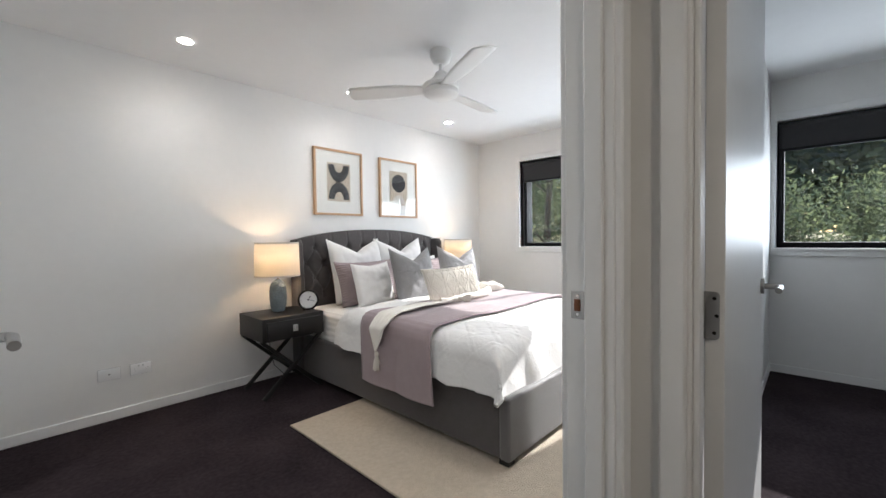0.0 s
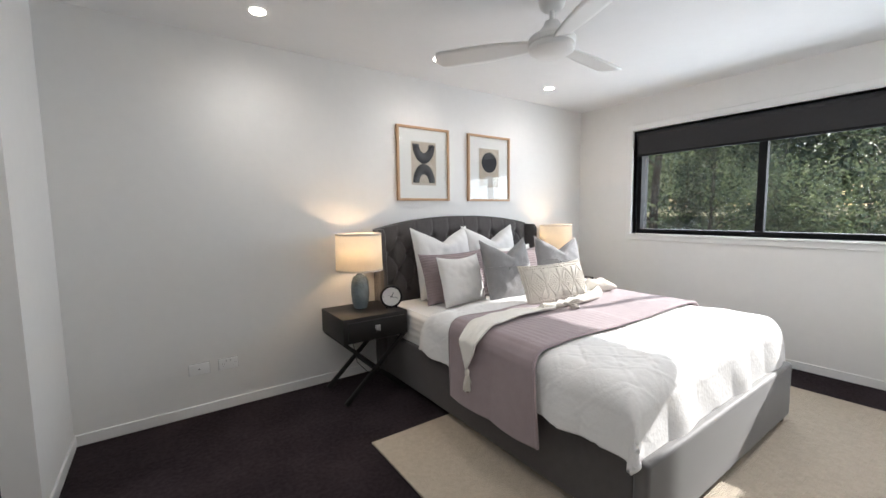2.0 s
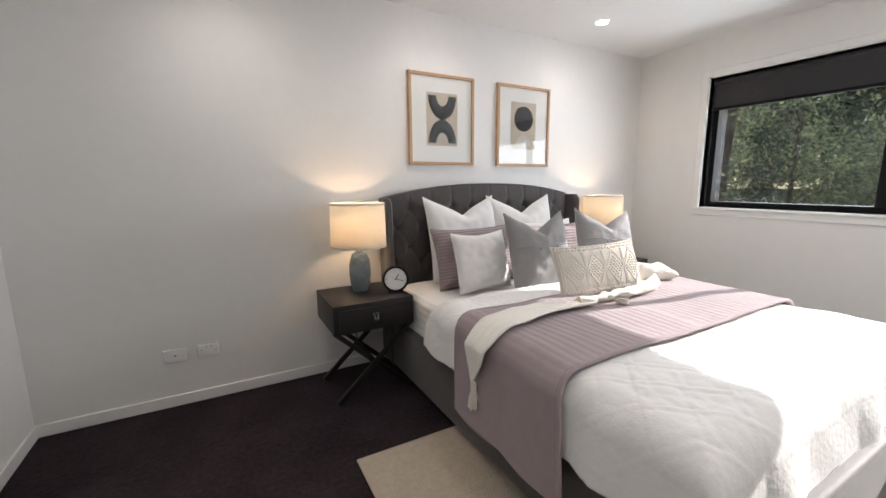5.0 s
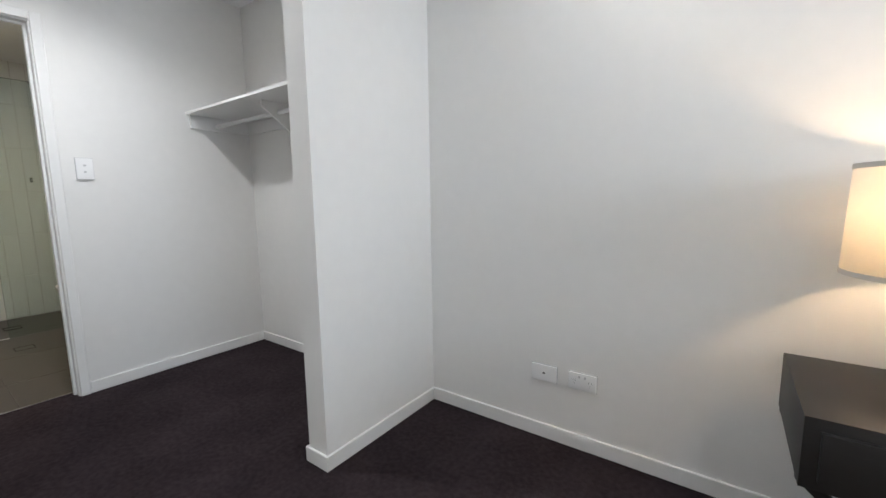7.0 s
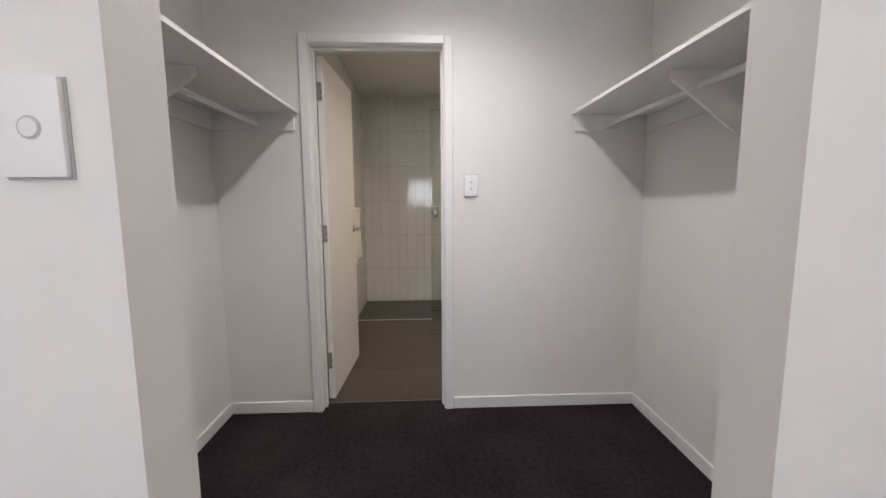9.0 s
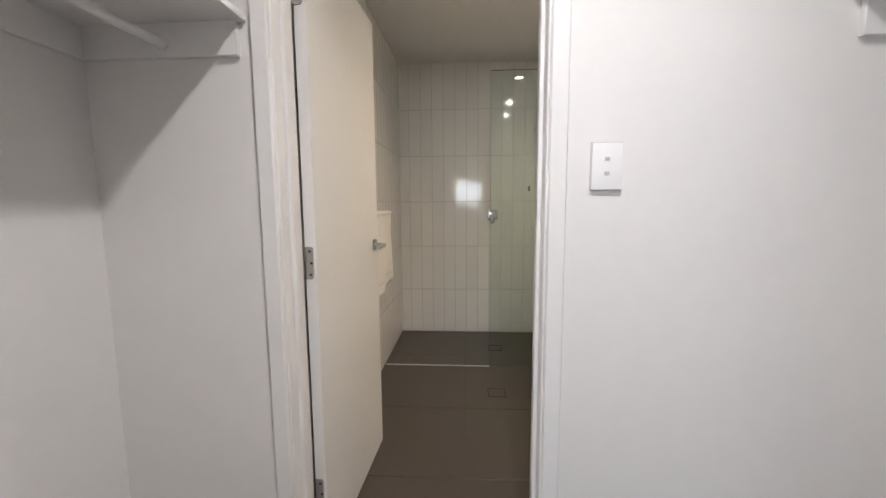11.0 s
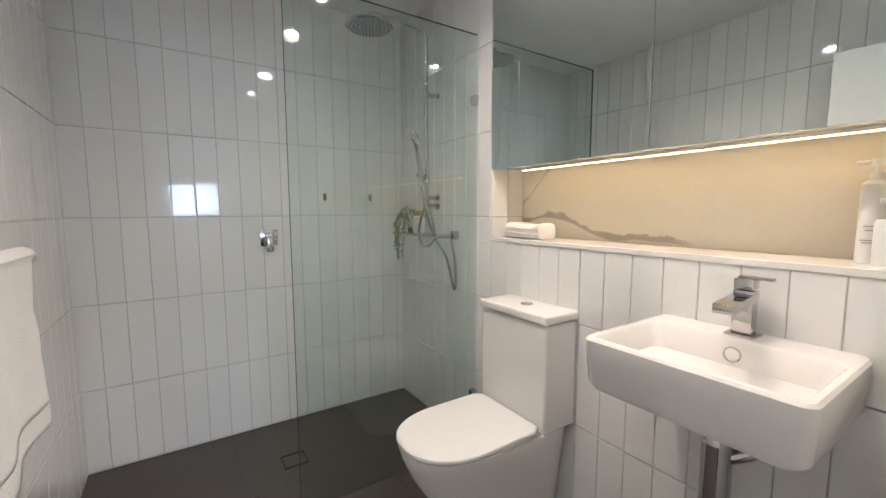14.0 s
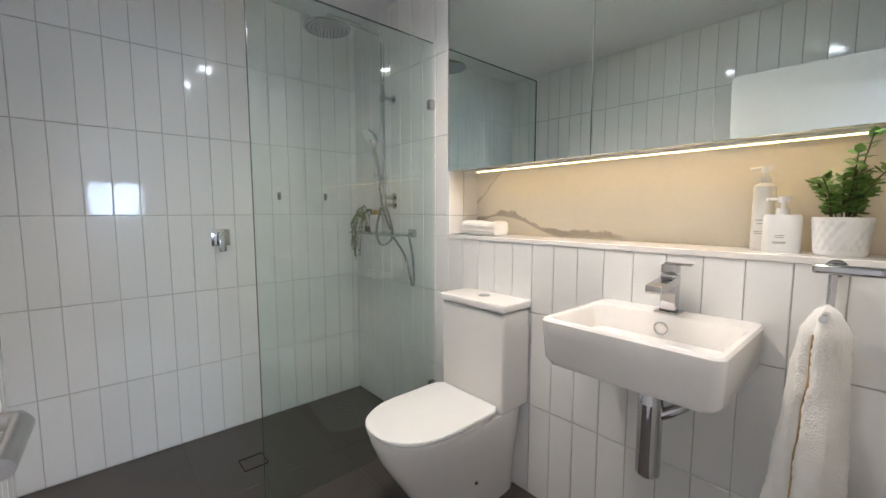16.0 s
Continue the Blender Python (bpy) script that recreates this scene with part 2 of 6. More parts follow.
def vein(m, x0, x1, heights, half, grey):
    """Adds a vein to a marble slab: heights above the sill at even steps from x0 to x1, roughened by noise."""
    t = m.node_tree
    p = t.nodes["Principled BSDF"]
    old = p.inputs["Base Color"].links[0].from_socket
    mk, lk = t.nodes.new, t.links.new

    def math_node(op, a, b=None, c=None):
        n = mk("ShaderNodeMath")
        n.operation = op
        for k, q in enumerate((a, b, c)):
            if q is None:
                continue
            if isinstance(q, (int, float)):
                n.inputs[k].default_value = q
            else:
                lk(q, n.inputs[k])
        return n.outputs[0]

    co, sep, n1, n2 = mk("ShaderNodeTexCoord"), mk("ShaderNodeSeparateXYZ"), mk("ShaderNodeTexNoise"), mk("ShaderNodeTexNoise")
    lk(co.outputs["Object"], sep.inputs[0])
    for n, sc in ((n1, 14), (n2, 7)):
        n.inputs["Scale"].default_value, n.inputs["Detail"].default_value = sc, 8
        n.inputs["Roughness"].default_value = 0.68
        lk(co.outputs["Object"], n.inputs["Vector"])
    along = math_node("DIVIDE", math_node("SUBTRACT", sep.outputs["X"], x0), x1 - x0)
    rp = mk("ShaderNodeValToRGB")
    rp.color_ramp.interpolation = "B_SPLINE"
    el = rp.color_ramp.elements
    while len(el) < len(heights):
        el.new(0.5)
    for k, h in enumerate(heights):
        el[k].position = k / (len(heights) - 1)
        el[k].color = (h, h, h, 1)
    lk(along, rp.inputs[0])
    rough = math_node("MULTIPLY", math_node("SUBTRACT", n1.outputs["Fac"], 0.5), 0.05)
    height = math_node("ADD", math_node("ADD", rp.outputs[0], 1.104), rough)
    dist = math_node("ABSOLUTE", math_node("SUBTRACT", sep.outputs["Z"], height))
    width = math_node("MULTIPLY", math_node("MAXIMUM", math_node("SUBTRACT", n2.outputs["Fac"], 0.30), 0.02), half * 4)
    ends = math_node("MINIMUM", math_node("MULTIPLY", along, 30.0), math_node("MULTIPLY", math_node("SUBTRACT", 1.0, along), 12.0))
    ends = math_node("MINIMUM", math_node("MAXIMUM", ends, 0.0), 1.0)
    body = math_node("MULTIPLY", math_node("SUBTRACT", 1.0, math_node("DIVIDE", dist, width)), 2.2)
    body = math_node("MINIMUM", math_node("MAXIMUM", body, 0.0), 1.0)
    fac = math_node("MULTIPLY", math_node("MULTIPLY", body, ends), math_node("ADD", math_node("MULTIPLY", n1.outputs["Fac"], 0.9), 0.2))
    mx = mk("ShaderNodeMix")
    mx.data_type = "RGBA"
    lk(fac, mx.inputs[0])
    lk(old, mx.inputs[6])
    mx.inputs[7].default_value = (*grey, 1)
    lk(mx.outputs[2], p.inputs["Base Color"])


vein(MARBLE, -3.40, -2.52, (0.05, 0.075, 0.11, 0.095, 0.045, 0.012, 0.024, 0.02, 0.008), 0.017, (0.34, 0.30, 0.26))
vein(MARBLE, -3.345, -3.16, (0.15, 0.19, 0.23, 0.28, 0.33), 0.013, (0.50, 0.46, 0.41))

# ---- mesh helpers ----


def box(bm, x0, x1, y0, y1, z0, z1, bevel=0.0, seg=2):
    vs = bmesh.ops.create_cube(bm, size=1.0)["verts"]
    for v in vs:
        v.co = ((x0 + x1) / 2 + v.co.x * (x1 - x0), (y0 + y1) / 2 + v.co.y * (y1 - y0), (z0 + z1) / 2 + v.co.z * (z1 - z0))
    if bevel:
        es = list({e for v in vs for e in v.link_edges})
        bmesh.ops.bevel(bm, geom=es, offset=bevel, segments=seg, affect="EDGES", profile=0.6)
    return vs


def tube(bm, pts, r, seg=12, closed_ends=True):
    """A round bar along points; r may be one radius or one for each point."""
    pts = [Vector(p) for p in pts]
    rs = r if isinstance(r, (list, tuple)) else [r] * len(pts)
    rings, side = [], None
    for i, p in enumerate(pts):
        d = (pts[min(i + 1, len(pts) - 1)] - pts[max(i - 1, 0)]).normalized()
        if side is None:
            side = d.orthogonal().normalized()
        side = (side - d * side.dot(d)).normalized()
        up = d.cross(side)
        rings.append([bm.verts.new(p + (side * math.cos(a) + up * math.sin(a)) * rs[i]) for a in (2 * math.pi * k / seg for k in range(seg))])
    for a, b in zip(rings, rings[1:]):
        for k in range(seg):
            bm.faces.new((a[k], a[(k + 1) % seg], b[(k + 1) % seg], b[k]))
    if closed_ends:
        bm.faces.new(rings[0][::-1])
        bm.faces.new(rings[-1])


def lathe(bm, profile, center=(0, 0, 0), seg=32, axis="z", caps=True):
    """Turns (radius, height) pairs round an axis."""
    c = Vector(center)
    rings = []
    for r, h in profile:
        ring = []
        for k in range(seg):
            a = 2 * math.pi * k / seg
            p = {"z": Vector((r * math.cos(a), r * math.sin(a), h)), "y": Vector((r * math.cos(a), h, r * math.sin(a))), "x": Vector((h, r * math.cos(a), r * math.sin(a)))}[axis]
            ring.append(bm.verts.new(c + p))
        rings.append(ring)
    for a, b in zip(rings, rings[1:]):
        for k in range(seg):
            bm.faces.new((a[k], a[(k + 1) % seg], b[(k + 1) % seg], b[k]))
    if caps:
        bm.faces.new(rings[0][::-1])
        bm.faces.new(rings[-1])


def surface(bm, f, nu, nv, closed_u=False):
    """A grid of quads through f(u, v), u and v from 0 to 1."""
    vs = [[bm.verts.new(f(i / nu, j / nv)) for j in range(nv + 1)] for i in range(nu if closed_u else nu + 1)]
    n = len(vs)
    for i in range(nu):
        for j in range(nv):
            bm.faces.new((vs[i][j], vs[(i + 1) % n][j], vs[(i + 1) % n][j + 1], vs[i][j + 1]))


def loft(bm, rings, caps=True):
    vr = [[bm.verts.new(p) for p in r] for r in rings]
    n = len(vr[0])
    for a, b in zip(vr, vr[1:]):
        for i in range(n):
            bm.faces.new((a[i], a[(i + 1) % n], b[(i + 1) % n], b[i]))
    if caps:
        bm.faces.new(vr[0][::-1])
        bm.faces.new(vr[-1])


def finish(bm, name, material, smooth=True):
    bmesh.ops.recalc_face_normals(bm, faces=bm.faces[:])
    me = bpy.data.meshes.new(name)
    if smooth:
        for f in bm.faces:
            f.smooth = True
    bm.to_mesh(me)
    bm.free()
    if smooth:
        me.set_sharp_from_angle(angle=radians(38))
    me.materials.append(material)
    return me


def part(name, bm, material, parent, label="", smooth=True, solid=0.0, sub=0):
    ob = new(name, finish(bm, name, material, smooth))
    ob.parent = parent
    ob.matrix_parent_inverse = parent.matrix_world.inverted() if parent.type != "EMPTY" else Matrix.Translation(-parent.location)
    if parent.parent:
        ob.matrix_parent_inverse = Matrix.Translation(-parent.parent.location) if parent.type == "EMPTY" else Matrix.Identity(4)
    if solid:
        md = ob.modifiers.new("thickness", "SOLIDIFY")
        md.thickness, md.offset = solid, 0
    if sub:
        md = ob.modifiers.new("smooth", "SUBSURF")
        md.levels = md.render_levels = sub
    if label:
        tagged(ob, label)
    return ob


def thing(name, at, label, category, group="", kind=""):
    ob = new(name)
    ob.empty_display_size = 0.1
    ob.location = at
    return tagged(ob, label, category, group, kind)


def single(name, bm, material, label, category, kind="", smooth=True, group=""):
    ob = new(name, finish(bm, name, material, smooth))
    return tagged(ob, label, category, group, kind)


def boxes(name, material, label, category, *bs, bevel=0.0):
    bm = bmesh.new()
    for b in bs:
        box(bm, *b, bevel=bevel)
    return single(name, bm, material, label, category, "structure", smooth=False)

# ---- structure ----
H, HE = 2.45, 2.39          # ceiling heights: bedroom, ensuite
XW, XO = 4.62, 4.84         # window wall: inner and outer face
W1 = (-2.80, -0.66, 1.055, 2.125)
W2 = (-4.90, -3.16, 1.055, 2.115)
XA, XB = -1.785, -1.677      # wall between dressing room and ensuite
XN = -0.115                  # dressing room face of the nib walls
XS, YS, YN = -4.262, -1.977, -0.309   # ensuite faces behind the tiles
D0, D1 = -1.812, -1.118      # ensuite door opening
XC = -1.770                  # where the carpet meets the tiles
XE = XA - 0.023              # inner face of the doorway wall in the ensuite's own grid
DH = 1.998

boxes("wall_north", WALL, "white painted wall behind the bed", "wall", (-4.46, 4.84, 0.0, 0.1, -0.1, 2.6))
boxes("wall_east", WALL, "white painted window wall", "wall",
      (XW, XO, -6.4, 0.0, -0.1, W1[2]), (XW, XO, -6.4, 0.0, 2.125, 2.6), (XW, XO, W1[1], 0.0, W1[2], 2.125),
      (XW, XO, W2[1], W1[0], W1[2], 2.125), (XW, XO, -6.4, W2[0], W1[2], 2.125))
boxes("wall_wardrobe_front", WALL, "white nib walls beside the dressing room opening", "wall",
      (XN, 0.0, -0.715, 0.0, -0.1, H), (XN, 0.0, -3.03, -1.595, -0.1, H))
boxes("wall_south", WALL, "white wall with the bedroom doorway", "wall",
      (-1.30, 0.150, -3.12, -3.03, -0.1, 2.6), (1.025, XW, -3.12, -3.03, -0.1, 2.6), (0.150, 1.025, -3.12, -3.03, 2.06, 2.6))
boxes("wall_hall_east", WALL, "white hall wall with the second doorway", "wall",
      (1.11, 1.20, -3.21, -3.12, -0.1, 2.6), (1.11, 1.20, -5.0, -4.07, -0.1, 2.6), (1.11, 1.20, -4.07, -3.21, 2.06, 2.6))
boxes("wall_hall_back", WALL, "plain white hall walls", "wall", (-1.3, 1.11, -5.1, -5.0, -0.1, 2.6), (-1.4, -1.3, -5.1, -2.43, -0.1, 2.6))
boxes("wall_second_bedroom", WALL, "plain white walls of the second bedroom", "wall", (1.18, XW, -6.5, -6.4, -0.1, 2.6), (1.11, 1.20, -6.5, -5.0, -0.1, 2.6))
boxes("wall_dressing_south", WALL, "white dressing room side wall", "wall", (XB, XN, -2.43, -2.33, -0.1, H))
boxes("wall_ensuite_door", WALL, "white wall with the ensuite doorway", "wall",
      (XA, XB, -2.43, D0 - 0.02, -0.1, H), (XA, XB, D1 + 0.02, 0.0, -0.1, H), (XA, XB, D0 - 0.02, D1 + 0.02, DH + 0.02, H))
wall_en = boxes("wall_ensuite_north", GROUT, "tiled wall with a lit recess", "wall",
                (XS, XE + 0.003, YN, -0.04, -0.1, 1.085), (XS, -3.345, YN, -0.04, 1.085, H), (-3.345, XE + 0.003, -0.09, -0.04, 1.085, 1.44), (-3.345, XE + 0.003, -0.17, -0.04, 1.44, H))
wall_ew = boxes("wall_ensuite_west", GROUT, "tiled shower end wall", "wall", (-4.36, XS, -2.12, -0.04, -0.1, H))
wall_es = boxes("wall_ensuite_south", GROUT, "tiled side wall of the ensuite", "wall", (XS, XE + 0.003, -2.12, YS, -0.1, H))
wall_ee = boxes("wall_ensuite_east", GROUT, "tiled inner face of the doorway wall", "wall",
                (XA - 0.004, XA, D1 + 0.02, YN + 0.04, -0.1, HE), (XA - 0.004, XA, YS + 0.04, D0 - 0.02, -0.1, HE), (XA - 0.004, XA, D0 - 0.02, D1 + 0.02, DH + 0.02, HE))
boxes("ceiling", CEIL, "flat white plaster ceiling", "ceiling", (XA, 4.84, -6.5, 0.1, H, H + 0.1))
boxes("ceiling_ensuite", CEIL, "flat white ensuite ceiling", "ceiling", (-4.46, XA, -2.12, 0.1, HE, HE + 0.1))
boxes("floor_carpet", CARPET, "dark charcoal cut pile carpet", "carpet", (XC, XW, -6.4, 0.0, -0.1, 0.0))
floor_e = boxes("floor_ensuite", FGROUT, "grey brown porcelain tiled floor", "floor", (XS, XC - 0.025, -2.12, -0.04, -0.15, -0.006))

# skirting boards
SK, ST = 0.067, 0.012


def skirting(*bs):
    for b in bs:
        bm = bmesh.new()
        box(bm, *b, 0.0, SK, bevel=0.003, seg=1)
        single("baseboard", bm, TRIM, "white painted square skirting board", "skirting", "structure", smooth=False)


skirting((0.0, XW, -ST, 0.0), (0.0, ST, -0.715, -ST), (XN - ST, ST, -0.715 - ST, -0.715), (XN - ST, XN, -0.715, -ST),
         (XB, XN - ST, -ST, 0.0), (XB, XB + ST, D1 + 0.054, -ST), (XB, XB + ST, -2.33 + ST, D0 - 0.054), (XB, XN, -2.33, -2.33 + ST),
         (XN - ST, XN, -2.33 + ST, -1.595), (XN - ST, ST, -1.595, -1.595 + ST), (0.0, ST, -3.03, -1.595),
         (XW - ST, XW, -3.03, -ST), (1.065, XW - ST, -3.03, -3.03 + ST),
         (XW - ST, XW, -6.4, -3.12), (1.20, XW - ST, -3.12 - ST, -3.12), (1.20, XW, -6.4, -6.4 + ST), (-1.3, 0.095, -3.12 - ST, -3.12))


# door frames: jambs, stops and architraves
def door_frame(name, label, axis, a0, a1, w0, w1, head, stop_at, both=True):
    """A lining in a wall. axis is the wall's running direction; a0..a1 the clear opening, w0..w1 the wall's faces."""
    f = thing(name, (a0 if axis == "x" else (w0 + w1) / 2, (w0 + w1) / 2 if axis == "x" else a0, 0), label, "door frame", kind="structure")

    def bx(pname, p0, p1, q0, q1, z0, z1, bev=0.002):
        bm = bmesh.new()
        if axis == "x":
            box(bm, p0, p1, q0, q1, z0, z1, bev, 1)
        else:
            box(bm, q0, q1, p0, p1, z0, z1, bev, 1)
        part(pname, bm, TRIM, f, smooth=False)

    j = 0.02
    bx("jamb", a0 - j, a0, w0 - (0.004 if both else 0.013), w1 + 0.004, 0, head + j)
    bx("jamb", a1, a1 + j, w0 - (0.004 if both else 0.013), w1 + 0.004, 0, head + j)
    bx("head", a0, a1, w0 - 0.004, w1 + 0.004, head, head + j)
    s0, s1 = stop_at
    bx("stop", a0, a0 + 0.012, s0, s1, 0, head)
    bx("stop", a1 - 0.012, a1, s0, s1, 0, head)
    bx("stop", a0 + 0.012, a1 - 0.012, s0, s1, head - 0.012, head)
    for q0, q1 in ((w0 - 0.018, w0), (w1, w1 + 0.018))[0 if both else 1:]:
        bx("architrave", a0 - 0.052, a0 - 0.006, q0, q1, 0, head + 0.052, 0.004)
        bx("architrave", a1 + 0.006, a1 + 0.052, q0, q1, 0, head + 0.052, 0.004)
        bx("architrave", a0 - 0.006, a1 + 0.006, q0, q1, head + 0.006, head + 0.052, 0.004)
    return f


def strike_plate(at, axis):
    """A latch plate: a thin plate with its dark slot and two screws."""
    x, y, z = at
    s = thing("strike_plate", at, "satin steel latch strike plate on the white jamb", "strike plate")
    bm = bmesh.new()
    if axis == "x":
        box(bm, x - 0.0015, x + 0.0005, y - 0.014, y + 0.014, z - 0.028, z + 0.028, 0.0008, 1)
    else:
        box(bm, x - 0.014, x + 0.014, y - 0.0015, y + 0.0005, z - 0.028, z + 0.028, 0.0008, 1)
    plate = part("plate", bm, SATIN, s)
    bm = bmesh.new()
    if axis == "x":
        box(bm, x - 0.003, x - 0.0012, y - 0.006, y + 0.007, z - 0.012, z + 0.012)
    else:
        box(bm, x - 0.006, x + 0.007, y - 0.003, y - 0.0012, z - 0.012, z + 0.012)
    part("slot", bm, mat("raw_wood_slot", (0.16, 0.06, 0.025), 0.8, vary=0.3, scale=60), s)
    for dz in (-0.0185, 0.0185):
        bm = bmesh.new()
        lathe(bm, [(0.003, -0.0028), (0.002, -0.0012)], (x, y, z + dz), 10, axis)
        part("screw", bm, CHROME, s)


def lever(bm, base, out, along):
    """A round rose with a bent lever: out is the way from the leaf, along the lever's way."""
    o, a = Vector(out), Vector(along)
    b = Vector(base)
    tube(bm, [b, b + o * 0.009], 0.026, 24)
    tube(bm, [b + o * 0.009, b + o * 0.035, b + o * 0.047 + a * 0.004, b + o * 0.052 + a * 0.018, b + o * 0.052 + a * 0.115], 0.0095, 14)


def door_leaf(name, label, hinge, width, turn, thick=0.036, height=2.03, hinges=(0.25, 1.01, 1.80), swing=1, handle_z=1.0):
    """A flush leaf from its hinge line along +x, then turned; swing is the face (+1 or -1 in y) that the hinge knuckles stand on."""
    d = thing(name, (0, 0, 0), label, "door", kind="structure")
    bm = bmesh.new()
    box(bm, 0.002, width, -thick / 2, thick / 2, 0.008, height, 0.0015, 1)
    part("leaf", bm, DOOR, d, smooth=False)
    for s in (1, -1):
        bm = bmesh.new()
        lever(bm, (width - 0.065, s * thick / 2, handle_z), (0, s, 0), (-1, 0, 0))
        part("lever_handle", bm, SATIN, d, "satin nickel lever handle on a round rose")
    for hz in hinges:
        bm = bmesh.new()
        rim = []
        y0, y1, r = swing * (thick / 2 + 0.004), swing * (thick / 2 - 0.027), 0.008
        for cy, cz, a0 in ((y1 + swing * r, hz + 0.05 - r, 90), (y1 + swing * r, hz - 0.05 + r, 180)):
            for k in range(5):
                a = radians(a0 + 22.5 * k)
                rim.append((cy + swing * r * math.cos(a), cz + r * math.sin(a)))
        rim = [(y0, hz + 0.05)] + rim + [(y0, hz - 0.05)]
        loft(bm, [[(x, *q) for q in rim] for x in (-0.0022, 0.0025)])
        hp = part("hinge", bm, SATIN, d, "satin steel butt hinge", smooth=False)
        for z0, z1 in ((-0.05, -0.031), (-0.030, -0.010), (-0.009, 0.009), (0.010, 0.030), (0.031, 0.05)):
            bm = bmesh.new()
            tube(bm, [(-0.002, swing * (thick / 2 + 0.004), hz + z0), (-0.002, swing * (thick / 2 + 0.004), hz + z1)], 0.0065, 12)
            part("knuckle", bm, SATIN, hp)
        for dy, dz in ((0.018, -0.036), (0.022, 0.0), (0.018, 0.036)):
            bm = bmesh.new()
            tube(bm, [(-0.0032, swing * (thick / 2 - dy), hz + dz), (-0.001, swing * (thick / 2 - dy), hz + dz)], 0.0038, 10)
            part("screw", bm, DARK, hp)
    d.matrix_basis = pose(*hinge, 0, 0, turn)
    return d


door_frame("door_frame_1", "white timber door frame of the bedroom", "x", 0.165, 1.008, -3.12, -3.03, 2.04, (-3.105, -3.07))
door_frame("door_frame_2", "white timber door frame of the second bedroom", "y", -4.05, -3.230, 1.11, 1.20, 2.04, (1.125, 1.16))
door_frame("door_frame_3", "white timber door frame of the ensuite", "y", D0, D1, XA, XB, DH, (XA + 0.038, XA + 0.068), both=False)
strike_plate((1.008, -3.052, 1.04), "x")
strike_plate((XA + 0.008, D1, 1.028), "y")
door_leaf("door_1", "white flush bedroom door standing open against the wall", (0.170, -3.030, 0), 0.835, 91, swing=1)
door_leaf("door_2", "white semi-gloss bedroom door standing open", (1.222, -3.250, 0), 0.81, 0, swing=1)
door_leaf("door_3", "white flush ensuite door standing open", (XA - 0.018, D0 + 0.020, 0), 0.690, 177.5, height=1.986, swing=1)


# windows
def window(name, w, label, mull):
    y0, y1, z0, z1 = w
    win = thing(name, (XW, (y0 + y1) / 2, z0), label, "window", kind="structure")
    xf0, xf1 = XW + 0.085, XO + 0.002
    fr = 0.045

    def bar(pname, *b, m=BLACK_ALU, bev=0.003):
        bm = bmesh.new()
        box(bm, *b, bevel=bev, seg=1)
        return part(pname, bm, m, win, smooth=False)

    bar("frame", xf0, xf1, y0, y1, z0, z0 + fr)
    bar("frame", xf0, xf1, y0, y1, z1 - fr, z1)
    bar("frame", xf0, xf1, y0, y0 + fr, z0 + fr, z1 - fr)
    bar("frame", xf0, xf1, y1 - fr, y1, z0 + fr, z1 - fr)
    for m in mull:
        bar("mullion", xf0 - 0.006, xf0 + 0.06, m - 0.03, m + 0.03, z0 + fr, z1 - fr)
    edges = [y0 + fr, *[m for m in mull], y1 - fr]
    for a, b in zip(edges, edges[1:]):
        p = bar("pane", xf0 + 0.028, xf0 + 0.033, a, b, z0 + fr, z1 - fr, m=PANE, bev=0)
        p.visible_shadow = False
    # painted reveal, sill and surround
    bar("reveal", XW - 0.002, xf0, y1, y1 + 0.012, z0 - 0.012, z1 + 0.012, m=TRIM)
    bar("reveal", XW - 0.002, xf0, y0 - 0.012, y0, z0 - 0.012, z1 + 0.012, m=TRIM)
    bar("reveal", XW - 0.002, xf0, y0, y1, z1, z1 + 0.012, m=TRIM)
    bar("sill", XW - 0.03, xf0, y0 - 0.03, y1 + 0.03, z0 - 0.02, z0, m=TRIM)
    bar("architrave", XW - 0.014, XW, y0 - 0.062, y0 - 0.008, z0 - 0.02, z1 + 0.062, m=TRIM)
    bar("architrave", XW - 0.014, XW, y1 + 0.008, y1 + 0.062, z0 - 0.02, z1 + 0.062, m=TRIM)
    bar("architrave", XW - 0.014, XW, y0 - 0.008, y1 + 0.008, z1 + 0.008, z1 + 0.062, m=TRIM)
    bar("architrave", XW - 0.014, XW, y0 - 0.062, y1 + 0.062, z0 - 0.068, z0 - 0.02, m=TRIM)
    # roller blind, drawn part of the way down
    bl = thing("roller_blind", (XW + 0.04, (y0 + y1) / 2, z1), "charcoal fabric roller blind drawn a little way down", "blind")
    bm = bmesh.new()
    box(bm, XW + 0.036, XW + 0.039, y0 + 0.012, y1 - 0.012, 1.885, z1 - 0.03)
    part("fabric", bm, BLIND, bl, smooth=False)
    bm = bmesh.new()
    box(bm, XW + 0.028, XW + 0.046, y0 + 0.012, y1 - 0.012, 1.862, 1.885, 0.004, 2)
    part("bottom_rail", bm, BLACK_ALU, bl)
    bm = bmesh.new()
    tube(bm, [(XW + 0.055, y0 + 0.008, z1 - 0.035), (XW + 0.055, y1 - 0.008, z1 - 0.035)], 0.026, 20)
    part("roller", bm, BLIND, bl)
    bm = bmesh.new()
    for yy in (y1 - 0.02, y1 - 0.03):
        tube(bm, [(XW + 0.03, yy, z1 - 0.06), (XW + 0.03, yy, z0 + 0.12)], 0.0016, 6)
    part("chain", bm, BLACK_ALU, bl)
    return win


window("window_1", W1, "black aluminium sliding window with white sill", (-1.755,))
window("window_2", W2, "black aluminium bedroom window with white sill", (-4.03,))


